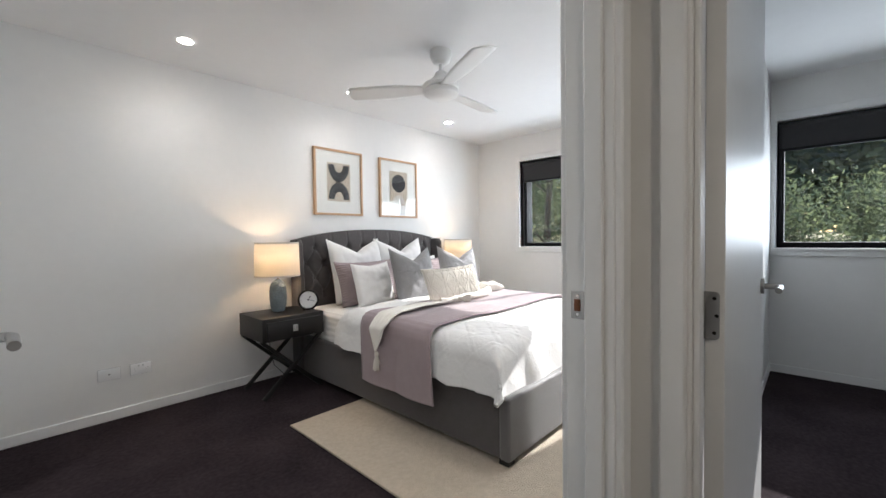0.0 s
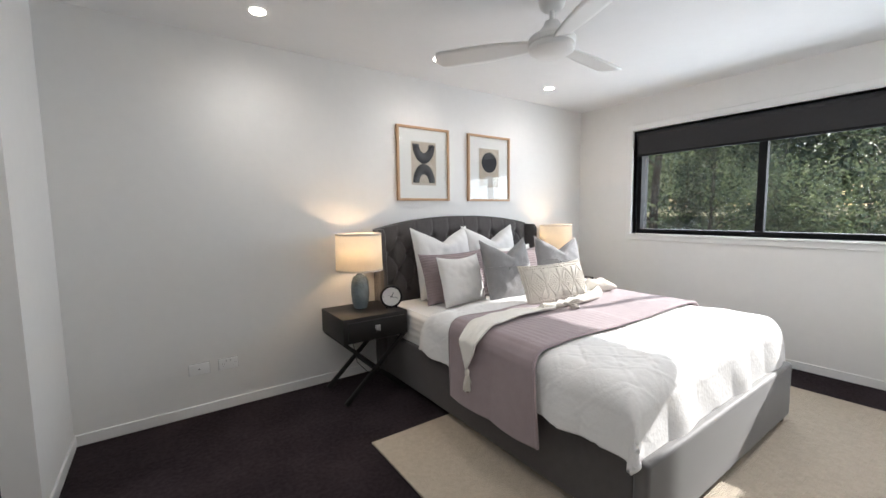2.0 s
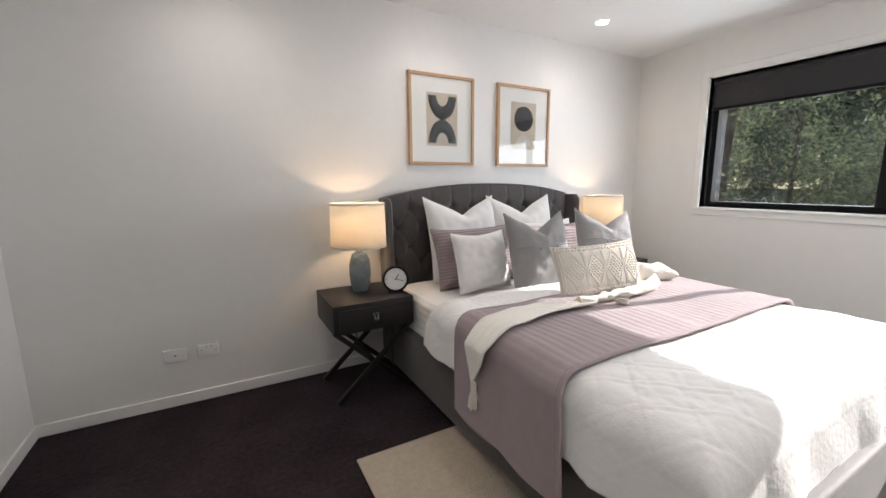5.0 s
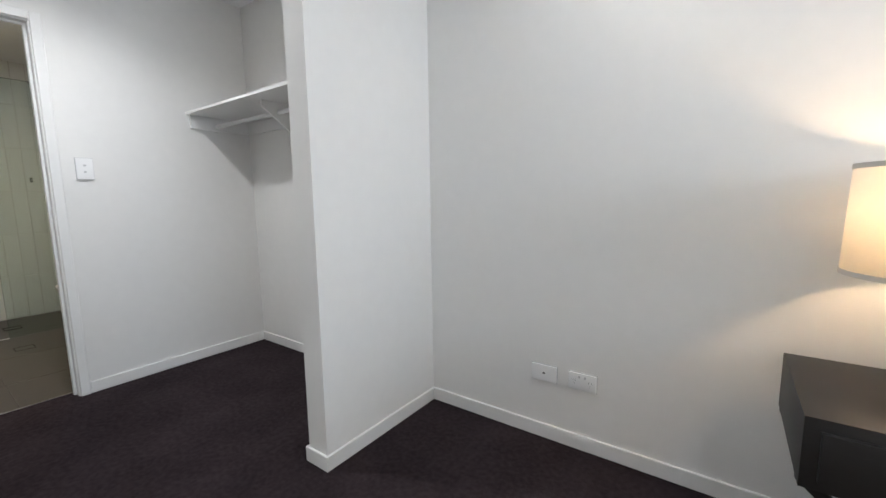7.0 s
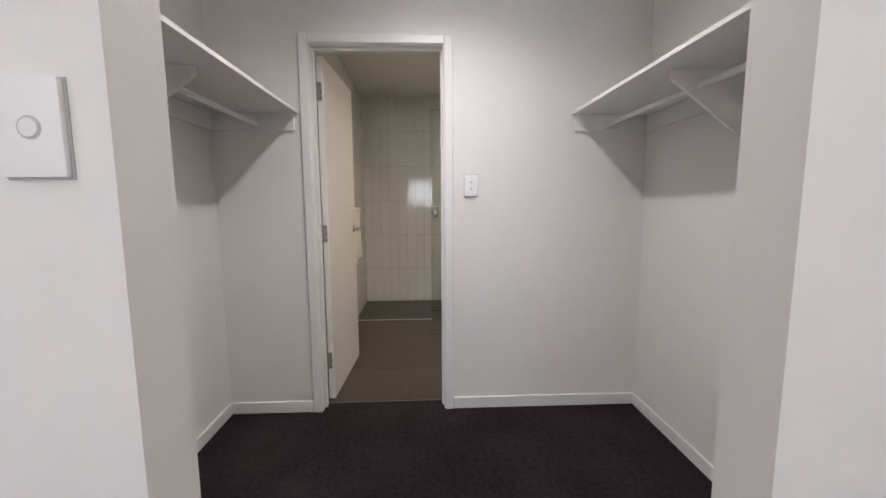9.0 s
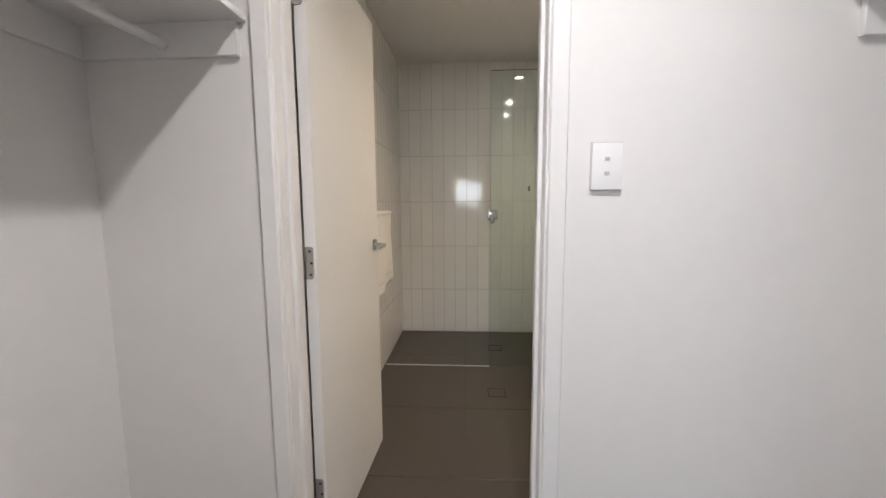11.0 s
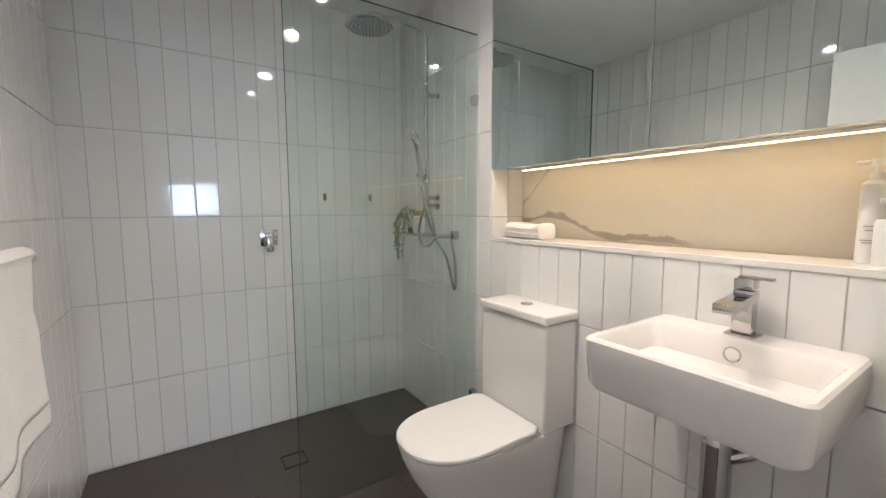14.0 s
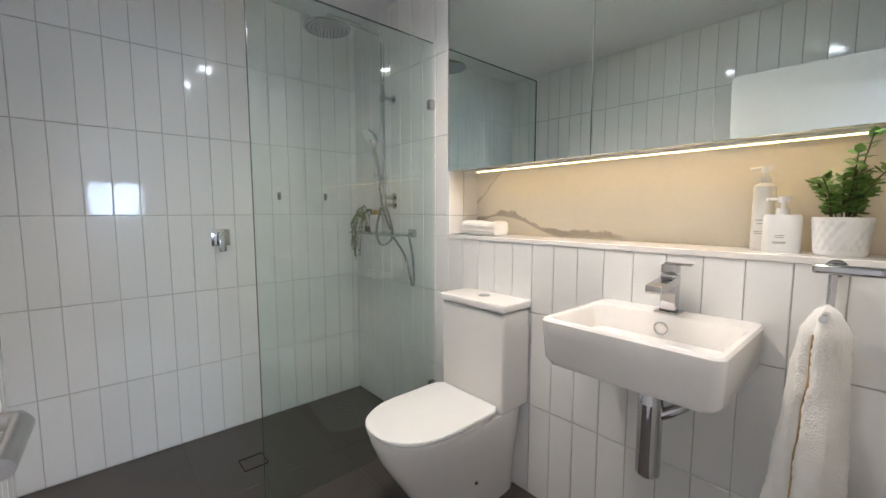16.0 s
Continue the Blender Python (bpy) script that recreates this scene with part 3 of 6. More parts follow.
# ---- bedroom ----
def downlight(at, power, color=(1.0, 0.96, 0.90)):
    x, y, z = at
    d = thing("downlight", at, "recessed round white downlight switched on", "downlight", "ceiling downlights")
    bm = bmesh.new()
    lathe(bm, [(0.047, -0.002), (0.051, -0.0055), (0.044, -0.007), (0.040, -0.003)], at, 32, caps=False)
    part("trim_ring", bm, PLASTIC, d)
    bm = bmesh.new()
    lathe(bm, [(0.0405, -0.0035), (0.0405, -0.001)], at, 32)
    part("lens", bm, LIT, d, "glowing diffuser")
    sp = lamp("downlight_lamp", "SPOT", power, look((x, y, z - 0.02), (x, y + 0.0001, 0)), color)
    sp.data.spot_size, sp.data.spot_blend, sp.data.shadow_soft_size = radians(150), 1.0, 0.045


for p in ((1.005, -0.475), (2.265, -0.45), (3.53, -0.43), (1.005, -2.49), (2.265, -2.49), (3.57, -2.49)):
    downlight((*p, H), 9 if p[1] > -1 else 15)
downlight((-0.90, -1.16, H), 46, (1.0, 0.96, 0.90))
downlight((0.40, -4.05, H), 26, (1.0, 0.86, 0.68))

# ceiling fan at rest
FX, FY = 2.25, -1.523
fan = thing("ceiling_fan", (FX, FY, H), "white three-blade ceiling fan with a light", "ceiling fan")
bm = bmesh.new()
lathe(bm, [(0.072, 0), (0.072, -0.035), (0.062, -0.070), (0.042, -0.088), (0.02, -0.090)], (FX, FY, H), 36)
part("canopy", bm, PLASTIC, fan)
bm = bmesh.new()
tube(bm, [(FX, FY, H - 0.085), (FX, FY, H - 0.165)], 0.0135, 16)
part("down_rod", bm, PLASTIC, fan)
bm = bmesh.new()
lathe(bm, [(0.02, -0.137), (0.036, -0.143), (0.045, -0.167), (0.078, -0.205), (0.115, -0.224), (0.125, -0.235), (0.125, -0.256), (0.118, -0.264)], (FX, FY, H), 40)
part("motor_housing", bm, PLASTIC, fan)
bm = bmesh.new()
lathe(bm, [(0.117, -0.264), (0.122, -0.274), (0.118, -0.294), (0.097, -0.308), (0.0, -0.312)], (FX, FY, H), 40)
part("light_diffuser", bm, PLASTIC, fan, "white round light diffuser")
for k in range(3):
    a = radians(125 + 120 * k)

    def blade(u, v, a=a):
        r = 0.10 + 0.56 * u
        w = (0.045 + 0.035 * math.sin(min(1, u * 1.4) * math.pi * 0.6)) * (1 if u < 0.93 else math.sqrt(max(0.02, 1 - ((u - 0.93) / 0.07) ** 2)))
        s = (v - 0.5) * 2 * w
        z = H - 0.256 + s * 0.22
        return (FX + r * math.cos(a) - s * math.sin(a), FY + r * math.sin(a) + s * math.cos(a), z)

    bm = bmesh.new()
    surface(bm, blade, 24, 6)
    part("blade", bm, PLASTIC, fan, solid=0.008)


# bed
def nz(x, y, z=0.0, s=1.0):
    return noise.noise(Vector((x * s, y * s, z * s)))


BX, BW = 2.715, 0.79       # middle of the bed, half width of the mattress
bed = thing("bed", (BX, -1.1, 0), "dark grey upholstered bed with a buttoned wing headboard", "bed")
bm = bmesh.new()
box(bm, 1.885, 1.945, -2.245, -0.10, 0.045, 0.365, 0.018, 4)
part("side_rail", bm, UPHOL, bed)
bm = bmesh.new()
box(bm, 3.485, 3.545, -2.245, -0.10, 0.045, 0.365, 0.018, 4)
part("side_rail", bm, UPHOL, bed)
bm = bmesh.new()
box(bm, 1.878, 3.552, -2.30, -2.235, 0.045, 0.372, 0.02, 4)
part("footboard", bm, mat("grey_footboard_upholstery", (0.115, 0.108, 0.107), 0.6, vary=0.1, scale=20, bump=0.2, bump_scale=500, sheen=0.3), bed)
for x in (1.93, 3.50):
    for y in (-2.25, -0.16):
        bm = bmesh.new()
        box(bm, x - 0.03, x + 0.03, y - 0.03, y + 0.03, 0.0, 0.046, 0.004, 1)
        part("foot", bm, BLACKWOOD, bed)


def crest(x):
    s = (x - 2.755) / 0.885
    return 1.268 - 0.10 * abs(s) ** 2.2


# buttoned headboard: a padded front with tufts, thick to the wall
TUFTS = [(1.99 + 0.17 * i + (0.085 if j % 2 else 0), 0.70 + 0.135 * j) for j in range(4) for i in range(10)]
TUFTS = [(x, z) for x, z in TUFTS if 1.98 < x < 3.54]


def head_front(u, v):
    x = 1.93 + 1.65 * u
    z = 0.34 + (crest(x) - 0.34) * v
    puff = 0.035 * min(1, 6 * (1 - v) + 0.15) ** 0.5 * min(1, 14 * u, 14 * (1 - u)) ** 0.5
    dent = 0.0
    for tx, tz in TUFTS:
        d2 = (x - tx) ** 2 + (z - tz) ** 2
        if d2 < 0.02:
            dent = max(dent, math.exp(-d2 / 0.0009))
    fold = 0.0
    if z > 0.66 and z < 1.12:
        a = ((x - 1.99) / 0.17 + (z - 0.70) / 0.27) % 1.0
        b = ((x - 1.99) / 0.17 - (z - 0.70) / 0.27) % 1.0
        fold = 0.010 * max(math.exp(-(min(a, 1 - a) / 0.05) ** 2), math.exp(-(min(b, 1 - b) / 0.05) ** 2))
    elif z >= 1.12:
        a = ((x - 1.99) / 0.17 + 0.5) % 1.0
        fold = 0.005 * math.exp(-(min(a, 1 - a) / 0.05) ** 2)
    return (x, -0.085 - puff + 0.024 * dent + fold, z)


bm = bmesh.new()
surface(bm, head_front, 180, 70)
head = part("headboard", bm, UPHOL, bed, "deep-buttoned charcoal fabric headboard")
bm = bmesh.new()


def head_back(u, v):
    x = 1.90 + 1.71 * u
    y = -0.012 - 0.085 * v
    return (x, y, crest(x) + 0.004)


surface(bm, head_back, 60, 4)
surface(bm, lambda u, v: (1.90 + 1.71 * u, -0.012, 0.05 + (crest(1.90 + 1.71 * u) + 0.004 - 0.05) * v), 60, 2)
part("headboard_shell", bm, UPHOL, bed)
for s, xe in ((-1, 1.905), (1, 3.615)):
    bm = bmesh.new()

    def wing(u, v, s=s, xe=xe):
        z = 0.05 + (crest(xe) - 0.05) * v
        depth = 0.215 - 0.035 * v - (0.03 if v > 0.97 else 0)
        a = u * 2 * math.pi
        px = 0.028 * max(-1, min(1, 1.25 * math.cos(a)))
        py = max(-1, min(1, 1.15 * math.sin(a)))
        return (xe + px + s * 0.014 * max(0, -py) * v, -0.012 - depth / 2 + depth / 2 * py, z)

    surface(bm, wing, 28, 30, closed_u=True)
    bmesh.ops.holes_fill(bm, edges=[e for e in bm.edges if e.is_boundary])
    part("wing", bm, UPHOL, bed)
for tx, tz in TUFTS:
    bm = bmesh.new()
    lathe(bm, [(0.0, -0.113), (0.008, -0.111), (0.011, -0.105), (0.011, -0.10)], (tx, 0.012, tz), 10, "y")
    part("button", bm, UPHOL, head)

mattress = thing("mattress", (BX, -1.1, 0.36), "mattress with a creased white fitted sheet", "mattress")
bm = bmesh.new()


def matt(u, v):
    a = u * 2 * math.pi
    c, s = math.cos(a), math.sin(a)
    px = math.copysign(abs(c) ** 0.16, c) * BW
    py = math.copysign(abs(s) ** 0.10, s) * 1.02
    z = 0.355 + 0.235 * v
    edge = 1.0 - 0.03 * max(0, (v - 0.8) / 0.2) ** 2
    w = 0.007 * nz(px * 1.2, py * 1.2, z * 16, 1.4)
    return (BX + px * edge + w * c, -1.17 + py * edge + w * s, z)


surface(bm, matt, 120, 14, closed_u=True)
bmesh.ops.holes_fill(bm, edges=[e for e in bm.edges if e.is_boundary])
part("fitted_sheet", bm, SHEET, mattress)


def arc(s, flat, r):
    """Place and drop of a cloth that lies flat, turns over an edge of radius r and hangs."""
    if s <= flat:
        return s, 0.0
    q = s - flat
    if q < r * math.pi / 2:
        return flat + r * math.sin(q / r), r * (1 - math.cos(q / r))
    return flat + r + 0.10 * (q - r * math.pi / 2), r + (q - r * math.pi / 2)


def duvet_pt(u, v):
    sx = (u * 2 - 1) * 1.05
    px, dx = arc(abs(sx), BW - 0.055, 0.10)
    sy = v * 1.60
    py, dy = arc(sy, 1.275, 0.10)
    x = BX + math.copysign(px, sx)
    y = -0.86 - py + (0.10 * min(1, dx * 7) * math.exp(-(sy / 0.5) ** 2) if sx < 0 else 0)
    hem = 0.275 + 0.02 * math.sin(sx * 9) + (0.13 * math.exp(-(sy / 0.28) ** 2) + 0.06 * math.exp(-((sy - 1.34) / 0.16) ** 2) if sx < 0 else 0)
    drop = max(dx, dy) if min(dx, dy) < 0.02 else math.hypot(dx, dy)
    z = 0.632 - min(drop, hem)
    puff = 0.016 * nz(x, y, 0, 3.1) + 0.008 * nz(x, y, 5, 8.0) + 0.004 * abs(nz(x, y, 9, 17.0))
    for d in ((sx + sy) / 0.19, (sx - sy) / 0.19):
        e = abs(d - round(d)) * 0.19 / 1.414
        puff += 0.004 * math.exp(-(e / 0.006) ** 2) - 0.0025 * math.exp(-(e / 0.022) ** 2) * (1 + 1.5 * nz(sx, sy, 6, 26.0))
    fold = 0.022 * min(1, drop * 5) * math.sin(sy * 13 + 2.2 * nz(y, x, 3, 2.0)) * (1 if dx > 0.03 else 0)
    fold2 = 0.018 * min(1, dy * 5) * math.sin(sx * 12 + 2.0 * nz(x, y, 7, 2.0)) * (1 if dy > 0.03 else 0)
    head_roll = 0.028 * math.exp(-((sy - 0.06) / 0.07) ** 2)
    return (x + math.copysign(max(0, fold) + 0.3 * abs(puff), sx) * (1 if dx > 0.02 else 0), y - max(0, fold2), z + puff + head_roll - 0.3 * min(0.1, dx + dy) * 0.2)


duvet = thing("duvet", (BX, -1.5, 0.62), "rumpled white pintucked duvet folded back from the pillows", "duvet")
PINTUCK = lines(lines(LINEN.copy(), 2.1, 0.35, direction="DIAGONAL", kind="TRI", distance=0.004), 2.1, 0.35, direction="DIAGONAL", kind="TRI", rotate=(0, 0, 90), distance=0.004)
bm = bmesh.new()
surface(bm, duvet_pt, 260, 210)
part("cover", bm, PINTUCK, duvet, solid=0.022)
bm = bmesh.new()
tube(bm, [Vector(duvet_pt(i / 120, 0.0)) for i in range(121)], 0.013, 8)
part("folded_hem", bm, LINEN, duvet)
bm = bmesh.new()
tube(bm, [Vector(duvet_pt(i / 120, 1.0)) for i in range(121)], 0.012, 8)
part("foot_hem", bm, LINEN, duvet)


# quilted mauve throw across the bed
def throw_pt(u, v):
    sx = -1.235 + u * (1.235 + 0.98)
    px, dx = arc(abs(sx), BW - 0.045, 0.10)
    x = BX + math.copysign(px + 0.02, sx)
    y = -1.10 - 0.66 * v - 0.16 * (dx if sx < 0 else 0)
    z = 0.660 - dx + 0.012 * nz(x, y, 0, 3.0)
    ridge = 0.0035 * abs(math.sin(sx * math.pi / 0.042)) ** 0.6
    wave = 0.016 * min(1, 4 * dx) * math.sin(y * 9 + 1.0)

    return (x + math.copysign(wave, sx), y, z + (ridge if dx <= 0.06 else 0))


throw = thing("throw", (BX, -1.3, 0.66), "mauve channel-quilted throw hanging over the bed side", "throw blanket")
bm = bmesh.new()
surface(bm, throw_pt, 300, 40)
part("quilt", bm, MAUVE, throw, solid=0.010)
bm = bmesh.new()
for vv in (0.0, 1.0):
    tube(bm, [throw_pt(i / 60, vv) for i in range(61)], 0.009, 8)
part("binding", bm, MAUVE, throw)

# cream knitted scarf with tassels
scarf = thing("knit_scarf", (2.2, -1.0, 0.68), "cream knitted throw with tassels lying across the bed", "throw blanket")


def scarf_pt(u, v):
    """From its broad part on top of the bed over the edge to a point at the tassel."""
    s = 0.20 + 0.84 * u
    y0 = np.interp(s, (0.20, 0.24, 0.46, 0.69, 0.86, 0.95, 1.04), (-1.36, -1.375, -1.355, -1.405, -1.42, -1.40, -1.352))
    y1 = np.interp(s, (0.20, 0.28, 0.44, 0.60, 0.80, 0.92, 1.04), (-1.30, -1.22, -1.125, -1.09, -1.12, -1.20, -1.338))
    y1 = y0 + 0.62 * (y1 - y0)
    px, dx = arc(s, BW - 0.035, 0.10)
    y = y0 + (y1 - y0) * v
    lift = 0.008 * nz(s * 3, v * 3, 1, 2) + 0.012 * (1 - min(1, dx * 10)) * math.exp(-((v - 0.05) / 0.10) ** 2)
    return (BX - px - 0.062 * min(1, dx * 12), float(y), 0.684 - dx + lift)


bm = bmesh.new()
surface(bm, scarf_pt, 80, 26)
part("knit", bm, KNIT, scarf, solid=0.008)
for k, (pts, r) in enumerate((([(2.44, -1.30, 0.69), (2.65, -1.33, 0.695), (2.88, -1.33, 0.70), (3.06, -1.29, 0.70), (3.18, -1.22, 0.705)], [0.026, 0.024, 0.026, 0.034, 0.02]),
                              ([(3.05, -1.12, 0.69), (3.18, -1.16, 0.72), (3.30, -1.19, 0.715), (3.42, -1.22, 0.69)], [0.03, 0.045, 0.04, 0.02]),
                              ([(3.26, -0.98, 0.68), (3.36, -1.02, 0.70), (3.46, -1.06, 0.70), (3.53, -1.10, 0.68)], [0.02, 0.045, 0.038, 0.02]))):
    bm = bmesh.new()
    fine = []
    rr = []
    for i in range(len(pts) - 1):
        for q in range(6):
            f = q / 6
            fine.append(Vector(pts[i]).lerp(Vector(pts[i + 1]), f))
            rr.append(r[i] + (r[i + 1] - r[i]) * f)
    tube(bm, fine, rr, 16)
    for v in bm.verts:
        v.co += Vector((nz(*v.co, 22), nz(v.co.y, v.co.x, v.co.z, 25), nz(v.co.z, v.co.x, v.co.y, 21))) * 0.018
    part("rolled_end", bm, CREAM, scarf)


def tassel(at, way, length, spread, parent):
    w = Vector(way).normalized()
    a = Vector(at)
    side = w.orthogonal().normalized()
    up = w.cross(side)
    bm = bmesh.new()
    tube(bm, [a, a + w * 0.012, a + w * 0.03, a + w * 0.036], [0.006, 0.014, 0.013, 0.011], 12)
    rnd = random.Random(4)
    for i in range(46):
        an = rnd.uniform(0, 6.28)
        rad = spread * math.sqrt(rnd.random())
        d = side * math.cos(an) + up * math.sin(an)
        tube(bm, [a + w * 0.034 + d * 0.009 * rad / spread, a + w * length * 0.6 + d * rad * 0.8, a + w * length * rnd.uniform(0.93, 1.0) + d * rad], 0.0024, 5)
    part("tassel", bm, CREAM, parent, "cream cotton tassel")


tassel((1.795, -1.345, 0.455), (0, -0.03, -1), 0.125, 0.026, scarf)
tassel((2.60, -1.35, 0.705), (0.6, -0.75, -0.10), 0.10, 0.042, scarf)


def cushion(name, label, material, w, h, d, at, lean, turn, roll=0.0, chop=0.0, extra=None, category="cushion"):
    """A stuffed square cushion standing on its lower edge: w wide, h high, d thick; chop dents the top edge."""
    c = thing(name, (0, 0, 0), label, category)
    bm = bmesh.new()

    def face(sgn):
        def f(u, v):
            a, b = u * 2 - 1, v * 2 - 1
            px = a * w / 2 * (1 - 0.055 * (1 - b * b))
            pz = b * h / 2 * (1 - 0.055 * (1 - a * a))
            th = d / 2 * ((1 - a ** 4) * (1 - b ** 4)) ** 0.55
            if b > 0:
                pz += 0.022 * abs(a) ** 3 * b ** 2 * (1.6 if chop > 0.05 else 0.5)
            if chop:
                dent = chop * math.exp(-(abs(a) / 0.42) ** 1.25) * max(0.0, (b + 0.15) / 1.15) ** 1.6
                pz -= dent
                th += 0.35 * dent * math.exp(-((b - 0.55) / 0.35) ** 2)
            wr = 0.006 * nz(px * 1.0, pz, sgn * 3 + w, 9) + 0.006 * nz(px, pz, sgn * 7 + h, 22)
            edge = min(1, 6 * (1 - abs(a)), 6 * (1 - abs(b)))
            return (px, sgn * (th + wr * edge), pz + h / 2)
        return f

    surface(bm, face(-1), 40, 40)
    surface(bm, face(1), 40, 40)
    bmesh.ops.remove_doubles(bm, verts=bm.verts[:], dist=0.0012)
    part("cover", bm, material, c)
    bm = bmesh.new()
    ring = [face(-1)(t, 0) for t in np.linspace(0, 1, 16)] + [face(-1)(1, t) for t in np.linspace(0, 1, 16)] + [face(-1)(1 - t, 1) for t in np.linspace(0, 1, 30)] + [face(-1)(0, 1 - t) for t in np.linspace(0, 1, 16)]
    tube(bm, ring, 0.0035, 6)
    part("seam", bm, material, c)
    if extra:
        extra(c, face(-1))
    c.matrix_basis = pose(*at, -lean, roll, turn)
    return c


ZB = 0.598
cushion("pillow", "large white European pillow against the headboard", LINEN, 0.60, 0.57, 0.16, (2.46, -0.29, ZB), 14, 2, 0, 0.10, category="pillow")
cushion("pillow", "large white European pillow against the headboard", LINEN, 0.60, 0.57, 0.16, (2.99, -0.30, ZB), 14, -2, 0, 0.11, category="pillow")
cushion("pillow", "plain white pillow behind the front cushions", LINEN, 0.62, 0.40, 0.15, (3.12, -0.42, ZB), 20, 0, 0, category="pillow")
cushion("cushion", "mauve ribbed cushion leaning on white pillows", MAUVE_RIB, 0.66, 0.39, 0.13, (2.44, -0.47, ZB), 18, 2, 0, 0.0)
cushion("cushion", "mauve ribbed cushion behind a grey cushion", MAUVE_RIB, 0.60, 0.38, 0.13, (3.08, -0.53, ZB), 18, -2, 0, 0.0)
cushion("pillow", "pale sleeping pillow lying flat behind the knitted cushion", LINEN, 0.44, 0.36, 0.11, (3.33, -0.99, ZB + 0.05), 82, -4, 0, category="pillow")
cushion("cushion", "small plain white square cushion", LINEN, 0.41, 0.37, 0.13, (2.37, -0.63, ZB + 0.005), 17, 3, 0, 0.01)


def grey_extra(c, f):
    bm = bmesh.new()
    tube(bm, [Vector(f(t, 0.60)) + Vector((0, -0.002, 0)) for t in np.linspace(0.02, 0.98, 24)], 0.003, 6)
    part("placket_seam", bm, GREY_LINEN, c)
    for t in (0.38, 0.68):
        p = f(t, 0.57)
        bm = bmesh.new()
        lathe(bm, [(0.0, -0.006), (0.009, -0.005), (0.010, -0.001), (0.009, 0.002)], p, 14, "y")
        part("button", bm, GREY_LINEN, c, "round cloth button")


cushion("cushion", "grey linen cushion with buttons and chopped top", GREY_LINEN, 0.46, 0.48, 0.16, (2.665, -0.85, 0.603), 17, -2, 0, 0.10, grey_extra)
cushion("cushion", "grey linen cushion with chopped top, tilted", GREY_LINEN, 0.48, 0.47, 0.16, (3.27, -0.83, 0.603), 17, -8, 4, 0.10, grey_extra)


def macrame_extra(c, f):
    """Raised cords: a border of loops top and bottom, diamonds of knots between upright bars."""
    bm = bmesh.new()
    rnd = random.Random(2)

    def knot(u, v, r):
        p = Vector(f(u, v))
        vs = bmesh.ops.create_icosphere(bm, subdivisions=1, radius=r)["verts"]
        for q in vs:
            q.co = p + Vector((q.co.x * rnd.uniform(0.8, 1.2), q.co.y * 0.75, q.co.z))

    for row in (0.04, 0.10, 0.90, 0.96):
        for i in range(30):
            knot(0.02 + i / 30 * 0.97, row + rnd.uniform(-0.01, 0.01), 0.0115)
    for k in range(4):
        uc = 0.14 + 0.24 * k
        for i in range(-4, 5):
            for j in range(-6, 7):
                if abs(i) / 4.4 + abs(j) / 6.4 < 1 and (i + j) % 2 == 0:
                    knot(uc + i * 0.019, 0.5 + j * 0.048, 0.0085)
    tagged(part("bobble_relief", bm, CREAM, c, "rows of cream cotton knots"), kind="stuff")
    bm = bmesh.new()
    for k in range(5):
        uc = 0.02 + 0.24 * k
        for du in (-0.008, 0.008):
            tube(bm, [Vector(f(max(0.01, min(0.99, uc + du)), v)) for v in np.linspace(0.14, 0.86, 14)], 0.006, 6)
    for k in range(4):
        uc = 0.14 + 0.24 * k
        for s in (-1, 1):
            for e in (-1, 1):
                tube(bm, [Vector(f(uc + s * 0.105 * t, 0.5 + e * 0.36 * (1 - t))) for t in np.linspace(0, 1, 8)], 0.0055, 6)
    tagged(part("cable_relief", bm, CREAM, c, "twisted cream cords"), kind="stuff")


cushion("cushion", "long cream macrame cushion with knotted diamonds", CREAM, 0.56, 0.30, 0.15, (2.80, -1.17, 0.638), 23, -11, -2, 0.0, macrame_extra)


